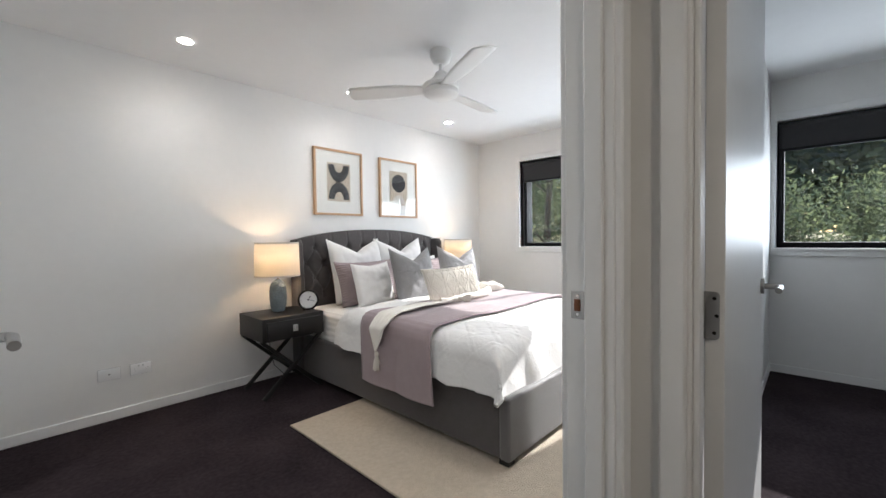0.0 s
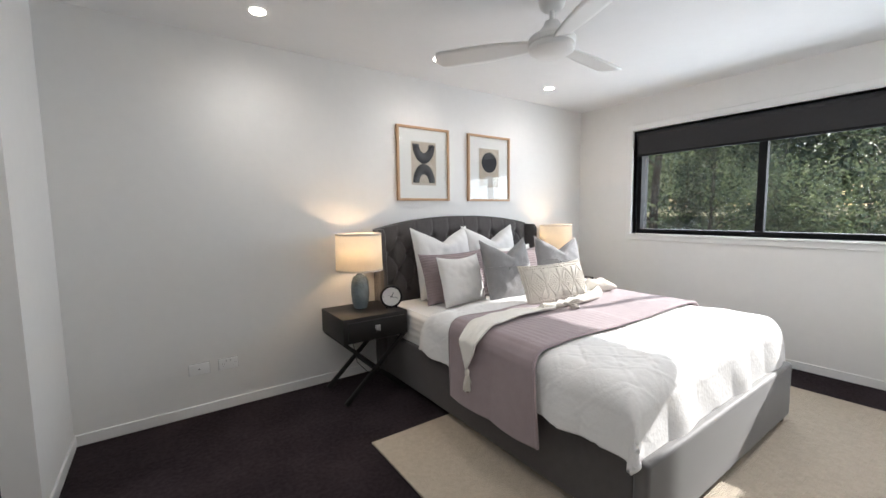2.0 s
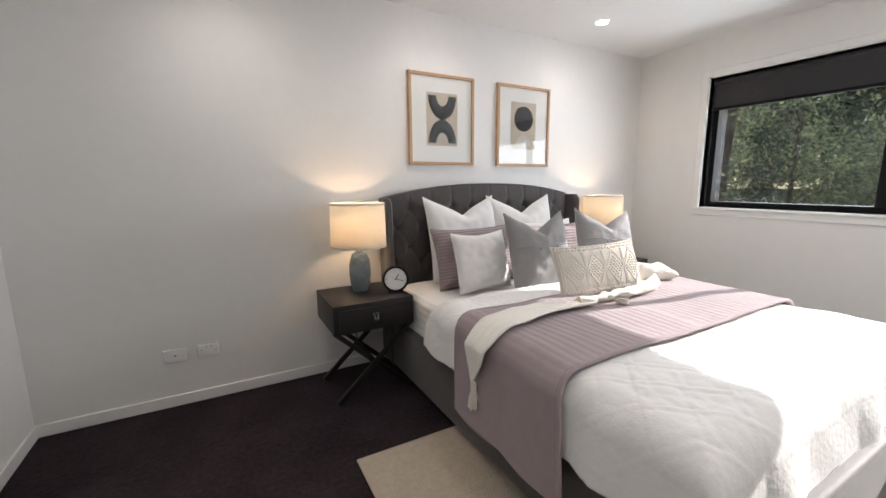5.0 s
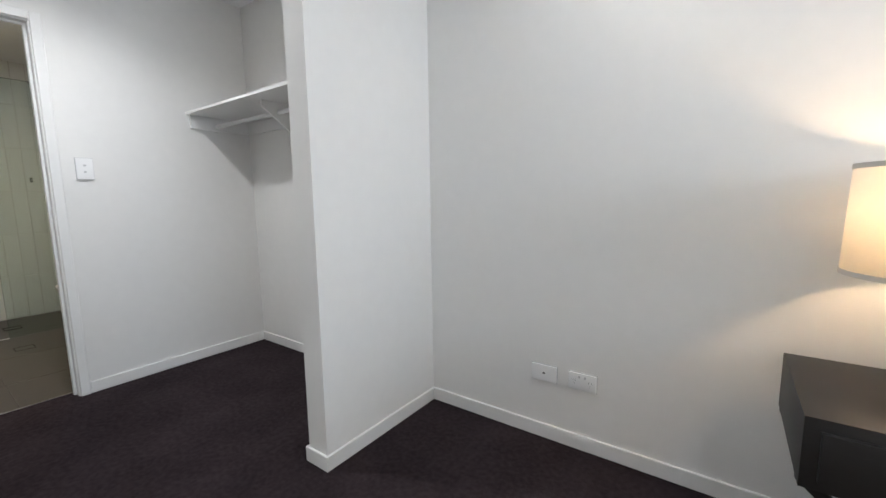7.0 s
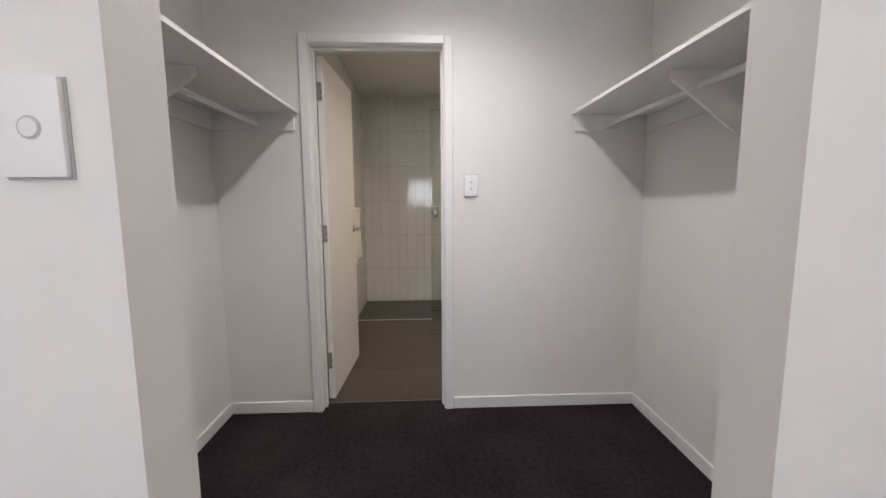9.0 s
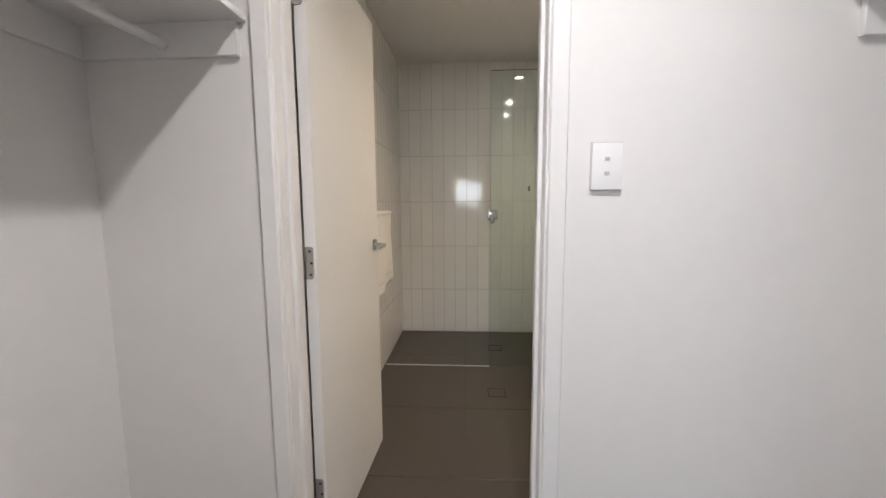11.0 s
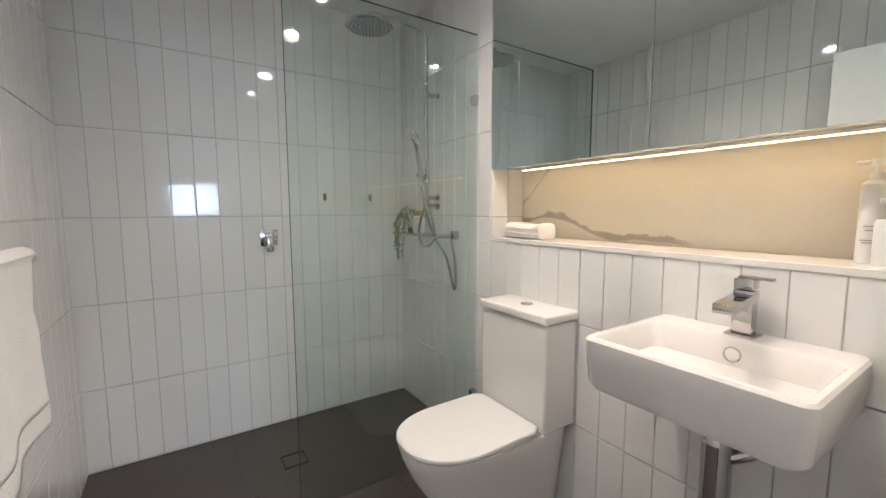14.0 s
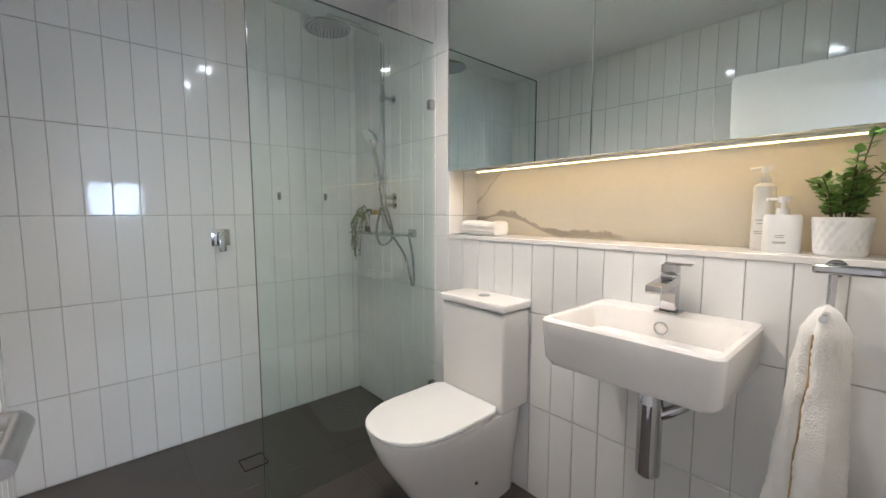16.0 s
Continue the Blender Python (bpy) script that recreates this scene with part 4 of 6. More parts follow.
# nightstands
def nightstand(x0):
    y0, y1, zt = -0.515, -0.085, 0.606
    x1 = x0 + 0.485
    n = thing("nightstand", ((x0 + x1) / 2, (y0 + y1) / 2, 0), "black wooden nightstand with crossed legs and one drawer", "nightstand", "pair of nightstands")
    bm = bmesh.new()
    box(bm, x0, x1, y0, y1, zt - 0.17, zt, 0.003, 2)
    body = part("body", bm, BLACKWOOD, n)
    bm = bmesh.new()
    box(bm, x0 + 0.03, x1 - 0.03, y0 - 0.012, y0 + 0.002, zt - 0.145, zt - 0.028, 0.003, 2)
    dr = part("drawer_front", bm, BLACKWOOD, n)
    xc = (x0 + x1) / 2
    bm = bmesh.new()
    box(bm, xc - 0.02, xc + 0.02, y0 - 0.016, y0 - 0.012, zt - 0.118, zt - 0.066, 0.001, 1)
    bm2 = bmesh.new()
    part("handle_plate", bm, CHROME, dr, "polished recessed metal pull")
    tube(bm2, [(xc - 0.010, y0 - 0.018, zt - 0.075), (xc - 0.010, y0 - 0.022, zt - 0.10), (xc + 0.010, y0 - 0.022, zt - 0.10), (xc + 0.010, y0 - 0.018, zt - 0.075)], 0.003, 8)
    part("ring_pull", bm2, SATIN, dr)
    for y in (y0 + 0.03, y1 - 0.05):
        for s in (0, 1):
            a, b = (x0 + 0.015, x1 - 0.015) if s == 0 else (x1 - 0.015, x0 + 0.015)
            bm = bmesh.new()
            box(bm, -0.5, 0.5, -0.011, 0.011, -0.016, 0.016, 0.002, 1)
            pa, pb = Vector((a, y + s * 0.024, 0.012)), Vector((b, y + s * 0.024, zt - 0.17))
            d = pb - pa
            m = Matrix.Translation((pa + pb) / 2) @ d.to_track_quat("X", "Z").to_matrix().to_4x4() @ Matrix.Diagonal((d.length + 0.01, 1, 1, 1))
            bmesh.ops.transform(bm, matrix=m, verts=bm.verts[:])
            for v in bm.verts:
                v.co.z = min(max(v.co.z, 0.0), zt - 0.165)
            part("leg", bm, BLACKWOOD, n)
    bm = bmesh.new()
    box(bm, xc - 0.014, xc + 0.014, y0 + 0.02, y1 - 0.02, 0.200, 0.228, 0.002, 1)
    part("stretcher", bm, BLACKWOOD, n)
    return n


ns = nightstand(1.42)
copy_thing(ns, pose(3.93, ns.location.y, 0))


def table_lamp(x, y):
    z = 0.606
    t = thing("table_lamp", (x, y, z), "textured blue-grey ceramic table lamp with cream drum shade, lit", "table lamp", "pair of bedside lamps")
    bm = bmesh.new()
    prof = [(0.042, 0.0), (0.048, 0.004), (0.060, 0.05), (0.066, 0.11), (0.066, 0.16), (0.060, 0.20), (0.045, 0.235), (0.022, 0.25), (0.012, 0.262)]
    fine = []
    for (r0, h0), (r1, h1) in zip(prof, prof[1:]):
        for q in range(5):
            fine.append((r0 + (r1 - r0) * q / 5, h0 + (h1 - h0) * q / 5))
    fine.append(prof[-1])
    lathe(bm, fine, (x, y, z), 48)
    for v in bm.verts:
        d = Vector((v.co.x - x, v.co.y - y, 0))
        if d.length > 0.02:
            v.co += d.normalized() * 0.0035 * (noise.noise(v.co * 90) + 0.6 * noise.noise(Vector((v.co.x * 40, v.co.y * 40, v.co.z * 150))))
    part("base", bm, CERAMIC_BLUE, t)
    bm = bmesh.new()
    tube(bm, [(x, y, z + 0.255), (x, y, z + 0.336)], 0.008, 12)
    part("neck", bm, BRASS, t)
    bm = bmesh.new()
    lathe(bm, [(0.170, 0.288), (0.164, 0.55)], (x, y, z), 56, caps=False)
    sh = part("shade", bm, SHADE, t, "cream fabric drum shade glowing", solid=0.0015)
    for r, h in ((0.1705, 0.289), (0.1645, 0.549)):
        bm = bmesh.new()
        lathe(bm, [(r - 0.002, h - 0.006), (r + 0.0018, h - 0.006), (r + 0.0018, h + 0.006), (r - 0.002, h + 0.006), (r - 0.002, h - 0.006)], (x, y, z), 56, caps=False)
        part("shade_trim", bm, SHADE_TRIM, sh)
    bm = bmesh.new()
    lathe(bm, [(0.012, 0.335), (0.024, 0.36), (0.026, 0.375), (0.016, 0.395), (0.0, 0.40)], (x, y, z), 20)
    part("bulb", bm, glow("warm_bulb", (1.0, 0.72, 0.40), 5.0), t)
    lp = lamp("table_lamp_light", "POINT", 3.4, pose(x, y, z + 0.43), (1.0, 0.68, 0.38))
    lp.data.shadow_soft_size = 0.02
    return t


table_lamp(1.665, -0.24)
table_lamp(3.89, -0.24)

# clock on the nightstand
clock = thing("clock", (1.85, -0.37, 0.606), "round black bedside clock with a white dial", "clock")
bm = bmesh.new()
lathe(bm, [(0.060, 0.03), (0.074, 0.02), (0.077, -0.01), (0.074, -0.022), (0.066, -0.022), (0.063, -0.012)], (0, 0, 0), 44, "y")
part("case", bm, BLACK_ALU, clock)
bm = bmesh.new()
lathe(bm, [(0.0645, -0.013), (0.0645, -0.010)], (0, 0, 0), 44, "y")
part("dial", bm, PAPER, clock)
for ang, ln, w in ((60, 0.032, 0.0022), (-15, 0.046, 0.0016), (150, 0.02, 0.001)):
    bm = bmesh.new()
    a = radians(ang)
    tube(bm, [(-0.008 * math.cos(a), -0.0155, -0.008 * math.sin(a)), (ln * math.cos(a), -0.0155, ln * math.sin(a))], w, 6)
    part("hand_pointer", bm, INK, clock)
for k in range(12):
    a = radians(30 * k)
    bm = bmesh.new()
    tube(bm, [(0.052 * math.cos(a), -0.0135, 0.052 * math.sin(a)), (0.059 * math.cos(a), -0.0135, 0.059 * math.sin(a))], 0.0009, 5)
    part("hour_mark", bm, INK, clock)
for s in (-1, 1):
    bm = bmesh.new()
    tube(bm, [(s * 0.03, -0.005, -0.066), (s * 0.036, -0.012, -0.0755)], 0.006, 8)
    part("foot", bm, BLACK_ALU, clock)
for o in clock.children:
    o.matrix_parent_inverse = Matrix.Identity(4)
clock.matrix_basis = pose(1.845, -0.385, 0.606 + 0.0835, -6, 0, -18) @ Matrix.Scale(1.07, 4)


# framed prints
def framed(x0, x1, z0, z1, art, label):
    f = thing("framed_print", ((x0 + x1) / 2, 0, z0), label, "picture", "pair of framed prints")
    w, d = 0.020, 0.028
    for b in ((x0, x1, z1 - w, z1), (x0, x1, z0, z0 + w), (x0, x0 + w, z0 + w, z1 - w), (x1 - w, x1, z0 + w, z1 - w)):
        bm = bmesh.new()
        box(bm, b[0], b[1], -d, 0.0, b[2], b[3], 0.0015, 1)
        part("frame", bm, OAK, f, smooth=False)
    bm = bmesh.new()
    box(bm, x0 + w, x1 - w, -0.012, -0.006, z0 + w, z1 - w)
    part("mat_board", bm, PAPER, f, smooth=False)
    xc, zc = (x0 + x1) / 2, (z0 + z1) / 2 + 0.005
    hw, hh = 0.128, 0.185
    bm = bmesh.new()
    box(bm, xc - hw, xc + hw, -0.0145, -0.012, zc - hh, zc + hh)
    pr = part("print", bm, KRAFT, f, "beige paper print", smooth=False)
    if art == "arches":
        for s in (1, -1):
            bm = bmesh.new()
            n = 28
            ring = []
            c = Vector((xc, 0, zc + s * 0.165))
            for i in range(n + 1):
                a = math.pi * i / n
                for r in (0.050, 0.114):
                    stretch = 1.45
                    ring.append(bm.verts.new((c.x + r * math.cos(a), -0.0155, c.z - s * r * stretch * math.sin(a))))
            for i in range(n):
                bm.faces.new((ring[2 * i], ring[2 * i + 1], ring[2 * i + 3], ring[2 * i + 2]))
            part("arch_shape", bm, INK, pr, solid=0.001)
    else:
        for zz, r, m in ((zc + 0.055, 0.098, INK), (zc - 0.105, 0.085, PALE_INK)):
            bm = bmesh.new()
            if m is INK:
                lathe(bm, [(r, -0.0158), (r, -0.0146)], (xc, 0, zz), 40, "y")
            else:
                n = 28
                vs = [bm.verts.new((xc + r * math.cos(math.pi * i / n), -0.0152, zz - 0.06 + r * 1.05 * math.sin(math.pi * i / n))) for i in range(n + 1)]
                bm.faces.new(vs)
            part("disc_shape", bm, m, pr, smooth=False)
    bm = bmesh.new()
    box(bm, x0 + w, x1 - w, -0.0205, -0.0185, z0 + w, z1 - w)
    g = part("glazing", bm, PANE, f, smooth=False)
    g.visible_shadow = False


framed(2.125, 2.662, 1.411, 2.042, "arches", "oak framed print of two dark arches")
framed(2.883, 3.425, 1.411, 2.042, "disc", "oak framed print of a dark disc")

# jute rug under the bed
rug = thing("rug", (2.76, -1.9, 0), "natural jute woven rug under the bed", "rug")
bm = bmesh.new()
surface(bm, lambda u, v: (1.385 + 2.76 * u + 0.006 * nz(v * 9, u, 0, 1), -2.98 + 1.98 * v + 0.006 * nz(u * 12, v, 4, 1), 0.012 + 0.0012 * nz(u * 60, v * 60)), 90, 70)
surface(bm, lambda u, v: (1.385 + 2.76 * u, -2.98 + 1.98 * v, 0.001), 4, 4)
part("weave", bm, JUTE, rug)
bm = bmesh.new()
tube(bm, [(1.385, -2.98, 0.008), (4.145, -2.98, 0.008), (4.145, -1.0, 0.008), (1.385, -1.0, 0.008), (1.385, -2.98, 0.008)], 0.0075, 8)
part("braided_edge", bm, JUTE, rug)


# wall plates
def plate(name, label, center, normal, w, h, rockers, category):
    """A switch or socket plate on a wall: normal '-y', '+x' ...; rockers: (du, dv, w, h) of each raised or sunk piece."""
    cx, cy, cz = center
    p = thing(name, (0, 0, 0), label, category)
    bm = bmesh.new()
    box(bm, -w / 2, w / 2, -0.011, -0.002, -h / 2, h / 2, 0.0025, 2)
    part("cover", bm, PLATE, p)
    # grey rim, deeper below: the plate's thin edge shadow put in as colour
    bm = bmesh.new()
    box(bm, -w / 2 - 0.0022, w / 2 + 0.0022, -0.0025, 0.0, -h / 2 - 0.0028, h / 2 + 0.0018)
    part("mounting_base", bm, PLATE_EDGE, p)
    for du, dv, rw, rh, m in rockers:
        bm = bmesh.new()
        box(bm, du - rw / 2, du + rw / 2, -0.0135 if m is PLASTIC else -0.0114, -0.008, dv - rh / 2, dv + rh / 2, 0.0008, 1)
        part("rocker" if m is PLASTIC else "pin_slot", bm, PLATE_EDGE if m is PLASTIC else m, p)
    p.matrix_basis = pose(cx, cy, cz, 0, 0, {"-y": 0, "+x": 90, "-x": -90, "+y": 180}[normal])
    return p


plate("data_outlet", "white wall outlet plate with one port above the skirting", (0.628, 0, 0.308), "-y", 0.116, 0.074, ((0, 0, 0.012, 0.008, DARK),), "outlet")
plate("power_outlet", "white double power outlet above the skirting", (0.797, 0, 0.308), "-y", 0.116, 0.074,
      tuple((s * 0.033 + dx, dz, 0.0022, 0.007, DARK) for s in (-1, 1) for dx, dz in ((-0.006, 0.004), (0.006, 0.004), (0, -0.010))) + ((-0.012, 0.022, 0.008, 0.011, PLASTIC), (0.012, 0.022, 0.008, 0.011, PLASTIC)), "outlet")
plate("light_switch", "white two-gang light switch beside the ensuite door", (XB, -0.968, 1.277), "+x", 0.074, 0.116, ((0, 0.018, 0.012, 0.009, PLASTIC), (0, -0.018, 0.012, 0.009, PLASTIC)), "switch")
fsw = plate("fan_control", "white fan control plate with a round knob", (0.0, -1.680, 1.281), "+x", 0.074, 0.116, (), "switch")
bm = bmesh.new()
lathe(bm, [(0.0115, -0.010), (0.0115, -0.0125), (0.0105, -0.0135), (0.0, -0.0135)], (0, 0, 0.0), 24, "y")
part("knob", bm, PLASTIC, fsw)
bm = bmesh.new()
lathe(bm, [(0.0140, -0.010), (0.0140, -0.0116), (0.0120, -0.0116)], (0, 0, 0.0), 24, "y")
part("knob_ring", bm, PLATE_EDGE, fsw)
for o in fsw.children:
    o.matrix_parent_inverse = Matrix.Identity(4)


# dressing room shelves with hanging rails
def wardrobe_shelf(y_wall, y_lip):
    s = 1 if y_lip > y_wall else -1
    lo, hi = min(y_wall, y_lip), max(y_wall, y_lip)
    x0, x1, z = XB, XN, 1.652
    w = thing("wardrobe_shelf", ((x0 + x1) / 2, y_wall, z), "white wall shelf with brackets and a hanging rail", "shelf", "dressing room shelves")
    bm = bmesh.new()
    box(bm, x0, x1, lo, hi, z, z + 0.016, 0.001, 1)
    part("board", bm, TRIM, w, smooth=False)
    for xa in (x0, x1 - 0.016):
        bm = bmesh.new()
        box(bm, xa, xa + 0.016, lo + (0.02 if s < 0 else 0.0), hi - (0.02 if s > 0 else 0.0), z - 0.085, z, 0.001, 1)
        part("end_cleat", bm, TRIM, w, smooth=False)
    bm = bmesh.new()
    box(bm, x0 + 0.016, x1 - 0.016, y_wall if s > 0 else y_wall - 0.016, y_wall + 0.016 if s > 0 else y_wall, z - 0.085, z, 0.001, 1)
    part("back_cleat", bm, TRIM, w, smooth=False)
    yr = y_wall + s * 0.235
    bm = bmesh.new()
    tube(bm, [(x0 + 0.016, yr, z - 0.055), (x1 - 0.016, yr, z - 0.055)], 0.0125, 18)
    part("hanging_rail", bm, PLASTIC, w)
    xb = -0.93
    bm = bmesh.new()
    tri = [(y_wall + s * 0.016, z), (y_wall + s * 0.34, z), (y_wall + s * 0.34, z - 0.03), (y_wall + s * 0.03, z - 0.26), (y_wall + s * 0.016, z - 0.26)]
    a = [bm.verts.new((xb - 0.008, *q)) for q in tri]
    b = [bm.verts.new((xb + 0.008, *q)) for q in tri]
    bm.faces.new(a)
    bm.faces.new(b[::-1])
    for i in range(5):
        bm.faces.new((a[i], b[i], b[(i + 1) % 5], a[(i + 1) % 5]))
    part("bracket", bm, TRIM, w, smooth=False)


wardrobe_shelf(0.0, -0.425)
wardrobe_shelf(-2.33, -1.880)

# lamp cord behind the nightstand
cord = thing("lamp_cord", (1.68, -0.03, 0.3), "thin black lamp cord hanging behind the nightstand", "cord")
bm = bmesh.new()
tube(bm, [(1.68, -0.06, 0.60), (1.685, -0.035, 0.45), (1.675, -0.03, 0.30), (1.70, -0.05, 0.12), (1.78, -0.08, 0.02), (1.86, -0.06, 0.006)], 0.0028, 8)
part("cable", bm, DARK, cord)


# ---- ensuite ----
before_ensuite = set(scene.objects)
ensuite_walls = {wall_en, wall_ew, wall_es, floor_e}
for x, power in ((-2.84, 25), (-2.20, 8)):
    downlight((x, -0.87, HE), power, (1.0, 0.77, 0.50))

# recess: sill, marble back, side tiles, light strip
niche = thing("vanity_niche", (-2.6, -0.2, 1.1), "long lit wall recess lined with veined marble", "wall niche", kind="structure")
bm = bmesh.new()
box(bm, -3.345, XE + 0.003, -0.318, -0.092, 1.085, 1.104, 0.002, 1)
part("sill", bm, STONE, niche, "white stone sill")
bm = bmesh.new()
box(bm, -3.345, XE + 0.003, -0.108, -0.092, 1.104, 1.44)
part("marble_back", bm, MARBLE, niche, "cream marble back with grey veins", smooth=False)
for ya, yb in ((-0.312, -0.214), (-0.211, -0.110)):
    for za, zb in ((1.105, 1.197), (1.200, 1.424)):
        bm = bmesh.new()
        box(bm, -3.345, -3.333, ya, yb, za, zb, 0.001, 1)
        part("side_tile", bm, TILE, niche, smooth=False)
led = thing("led_strip", (-2.58, -0.2, 1.41), "warm glowing light strip under the mirror cabinet", "strip light")
bm = bmesh.new()
box(bm, -3.24, -1.90, -0.222, -0.204, 1.413, 1.422, 0.001, 1)
part("channel", bm, PLASTIC, led)
bm = bmesh.new()
box(bm, -3.235, -1.905, -0.219, -0.207, 1.4105, 1.413)
part("diffuser", bm, LED, led, "glowing diffuser", smooth=False)
la = lamp("led_strip_light", "AREA", 0.12, pose(-2.57, -0.213, 1.409), (1.0, 0.56, 0.12))
la.data.shape, la.data.size, la.data.size_y = "RECTANGLE", 1.33, 0.012

cab = thing("mirror_cabinet", (-2.6, -0.25, 1.42), "mirror-fronted wall cabinet above the recess", "cabinet")
bm = bmesh.new()
box(bm, -3.335, XE + 0.003, -0.30, -0.17, 1.425, HE - 0.002)
part("body", bm, TRIM, cab, smooth=False)
for x0, x1 in ((-3.333, -2.586), (-2.582, XE - 0.003)):
    bm = bmesh.new()
    box(bm, x0, x1, -0.317, -0.301, 1.418, HE - 0.006, 0.0008, 1)
    part("mirror_door", bm, MIRROR, cab, "frameless mirror door", smooth=False)

# frameless glass screen
GX = -3.455
scr = thing("shower_screen", (GX, -0.75, 0), "frameless clear green-edged glass shower screen", "shower screen")
bm = bmesh.new()
box(bm, GX - 0.005, GX + 0.005, -1.203, -0.306, 0.004, 2.065)
part("glass_panel", bm, SCREEN, scr, smooth=False)
bm = bmesh.new()
EDGE = mat("dark_green_glass_edge", (0.05, 0.09, 0.08), 0.15)
box(bm, GX - 0.005, GX + 0.005, -1.2046, -1.2032, 0.004, 2.065)
box(bm, GX - 0.005, GX + 0.005, -1.203, -0.306, 2.065, 2.0664)
part("polished_edge", bm, EDGE, scr, smooth=False)
for z in (0.28, 1.76):
    bm = bmesh.new()
    box(bm, GX - 0.014, GX + 0.014, -0.345, -0.301, z - 0.024, z + 0.024, 0.003, 2)
    part("wall_bracket", bm, CHROME, scr, "chrome wall bracket")

# shower set: riser, arm, overhead rose, hand shower, hoses, mixer
shw = thing("shower_set", (-3.81, -0.35, 1.25), "chrome twin shower with overhead rose and hand shower", "shower")
bm = bmesh.new()
arm = [(-3.81, -0.385, 1.25), (-3.81, -0.385, 2.14)]
arm += [(-3.81, -0.385 - 0.06 * (1 - math.cos(a)), 2.14 + 0.06 * math.sin(a)) for a in np.linspace(0.2, math.pi / 2, 7)]
arm += [(-3.80, -0.60, 2.198), (-3.79, -0.715, 2.192), (-3.785, -0.725, 2.16)]
tube(bm, arm, 0.0115, 16)
part("riser_and_arm", bm, CHROME, shw)
bm = bmesh.new()
lathe(bm, [(0.014, 0.055), (0.02, 0.03), (0.06, 0.016), (0.112, 0.008), (0.115, 0.0), (0.110, -0.004), (0.0, -0.004)], (-3.785, -0.725, 2.125), 44)
rose = part("overhead_rose", bm, CHROME, shw, "wide round overhead shower rose")
bm = bmesh.new()
for ring in range(1, 6):
    for k in range(ring * 7):
        a = 2 * math.pi * k / (ring * 7)
        lathe(bm, [(0.003, -0.004), (0.0025, -0.0062)], (-3.785 + 0.019 * ring * math.cos(a), -0.725 + 0.019 * ring * math.sin(a), 2.125), 6)
part("nozzles", bm, DARK, rose)
for z in (1.86, 1.30, 1.255):
    bm = bmesh.new()
    tube(bm, [(-3.81, -0.31, z), (-3.81, -0.388, z)], 0.011, 14)
    lathe(bm, [(0.026, 0.0), (0.026, -0.008), (0.014, -0.012)], (-3.81, -0.309, z), 24, "y")
    tube(bm, [(-3.81, -0.385, z - 0.018), (-3.81, -0.385, z + 0.018)], 0.017, 16)
    part("wall_bracket", bm, CHROME, shw)
bm = bmesh.new()
tube(bm, [(-3.81, -0.385, 1.40), (-3.805, -0.43, 1.42), (-3.79, -0.46, 1.425)], 0.011, 12)
tube(bm, [(-3.81, -0.385, 1.375), (-3.81, -0.385, 1.43)], 0.018, 16)
part("slider", bm, CHROME, shw)
bm = bmesh.new()
tube(bm, [(-3.775, -0.44, 1.36), (-3.765, -0.455, 1.45), (-3.74, -0.49, 1.56), (-3.725, -0.515, 1.60)], [0.011, 0.0125, 0.0135, 0.016], 16)
a0, d0 = Vector((-3.722, -0.52, 1.615)), Vector((0.05, -0.75, -0.65)).normalized()
tube(bm, [a0 - d0 * 0.012, a0, a0 + d0 * 0.012, a0 + d0 * 0.015], [0.028, 0.045, 0.046, 0.040], 28)
part("hand_shower", bm, CHROME, shw)


def smooth_path(pts, n=8):
    """A Catmull-Rom path through points."""
    p = [Vector(q) for q in pts]
    p = [p[0] * 2 - p[1]] + p + [p[-1] * 2 - p[-2]]
    out = []
    for i in range(1, len(p) - 2):
        for k in range(n):
            t = k / n
            out.append(0.5 * ((2 * p[i]) + (p[i + 1] - p[i - 1]) * t + (2 * p[i - 1] - 5 * p[i] + 4 * p[i + 1] - p[i + 2]) * t * t + (3 * p[i] - p[i - 1] - 3 * p[i + 1] + p[i + 2]) * t ** 3))
    out.append(p[-2])
    return out


HOSE = lines(mat("ribbed_metal_hose", (0.55, 0.55, 0.56), 0.25, 1.0, vary=0.05, scale=60), 90, 0.5, direction="Z")
for pts in (((-3.775, -0.44, 1.355), (-3.75, -0.43, 1.22), (-3.70, -0.40, 1.08), (-3.64, -0.37, 0.98), (-3.615, -0.35, 0.86), (-3.60, -0.345, 0.81), (-3.585, -0.345, 0.84), (-3.585, -0.35, 0.95), (-3.61, -0.36, 1.09)),
            ((-3.835, -0.39, 1.25), (-3.84, -0.42, 1.12), (-3.80, -0.43, 1.04), (-3.74, -0.42, 1.035), (-3.71, -0.40, 1.08), (-3.74, -0.39, 1.16), (-3.79, -0.385, 1.24))):
    bm = bmesh.new()
    tube(bm, smooth_path(pts), 0.0075, 10)
    part("hose", bm, HOSE, shw)

gsh = thing("glass_shelf", (-3.86, -0.37, 1.095), "small clear glass shower shelf on chrome rail", "shelf")
bm = bmesh.new()
box(bm, -4.14, -3.62, -0.43, -0.315, 1.092, 1.098, 0.001, 1)
part("glass_plate", bm, SCREEN, gsh, smooth=False)
bm = bmesh.new()
tube(bm, [(-4.14, -0.31, 1.088), (-4.14, -0.436, 1.088), (-3.62, -0.436, 1.088), (-3.62, -0.31, 1.088)], 0.005, 10)
part("rail", bm, CHROME, gsh)
bm = bmesh.new()
box(bm, -3.635, -3.60, -0.345, -0.309, 1.075, 1.12, 0.003, 1)
part("wall_bracket", bm, CHROME, gsh)
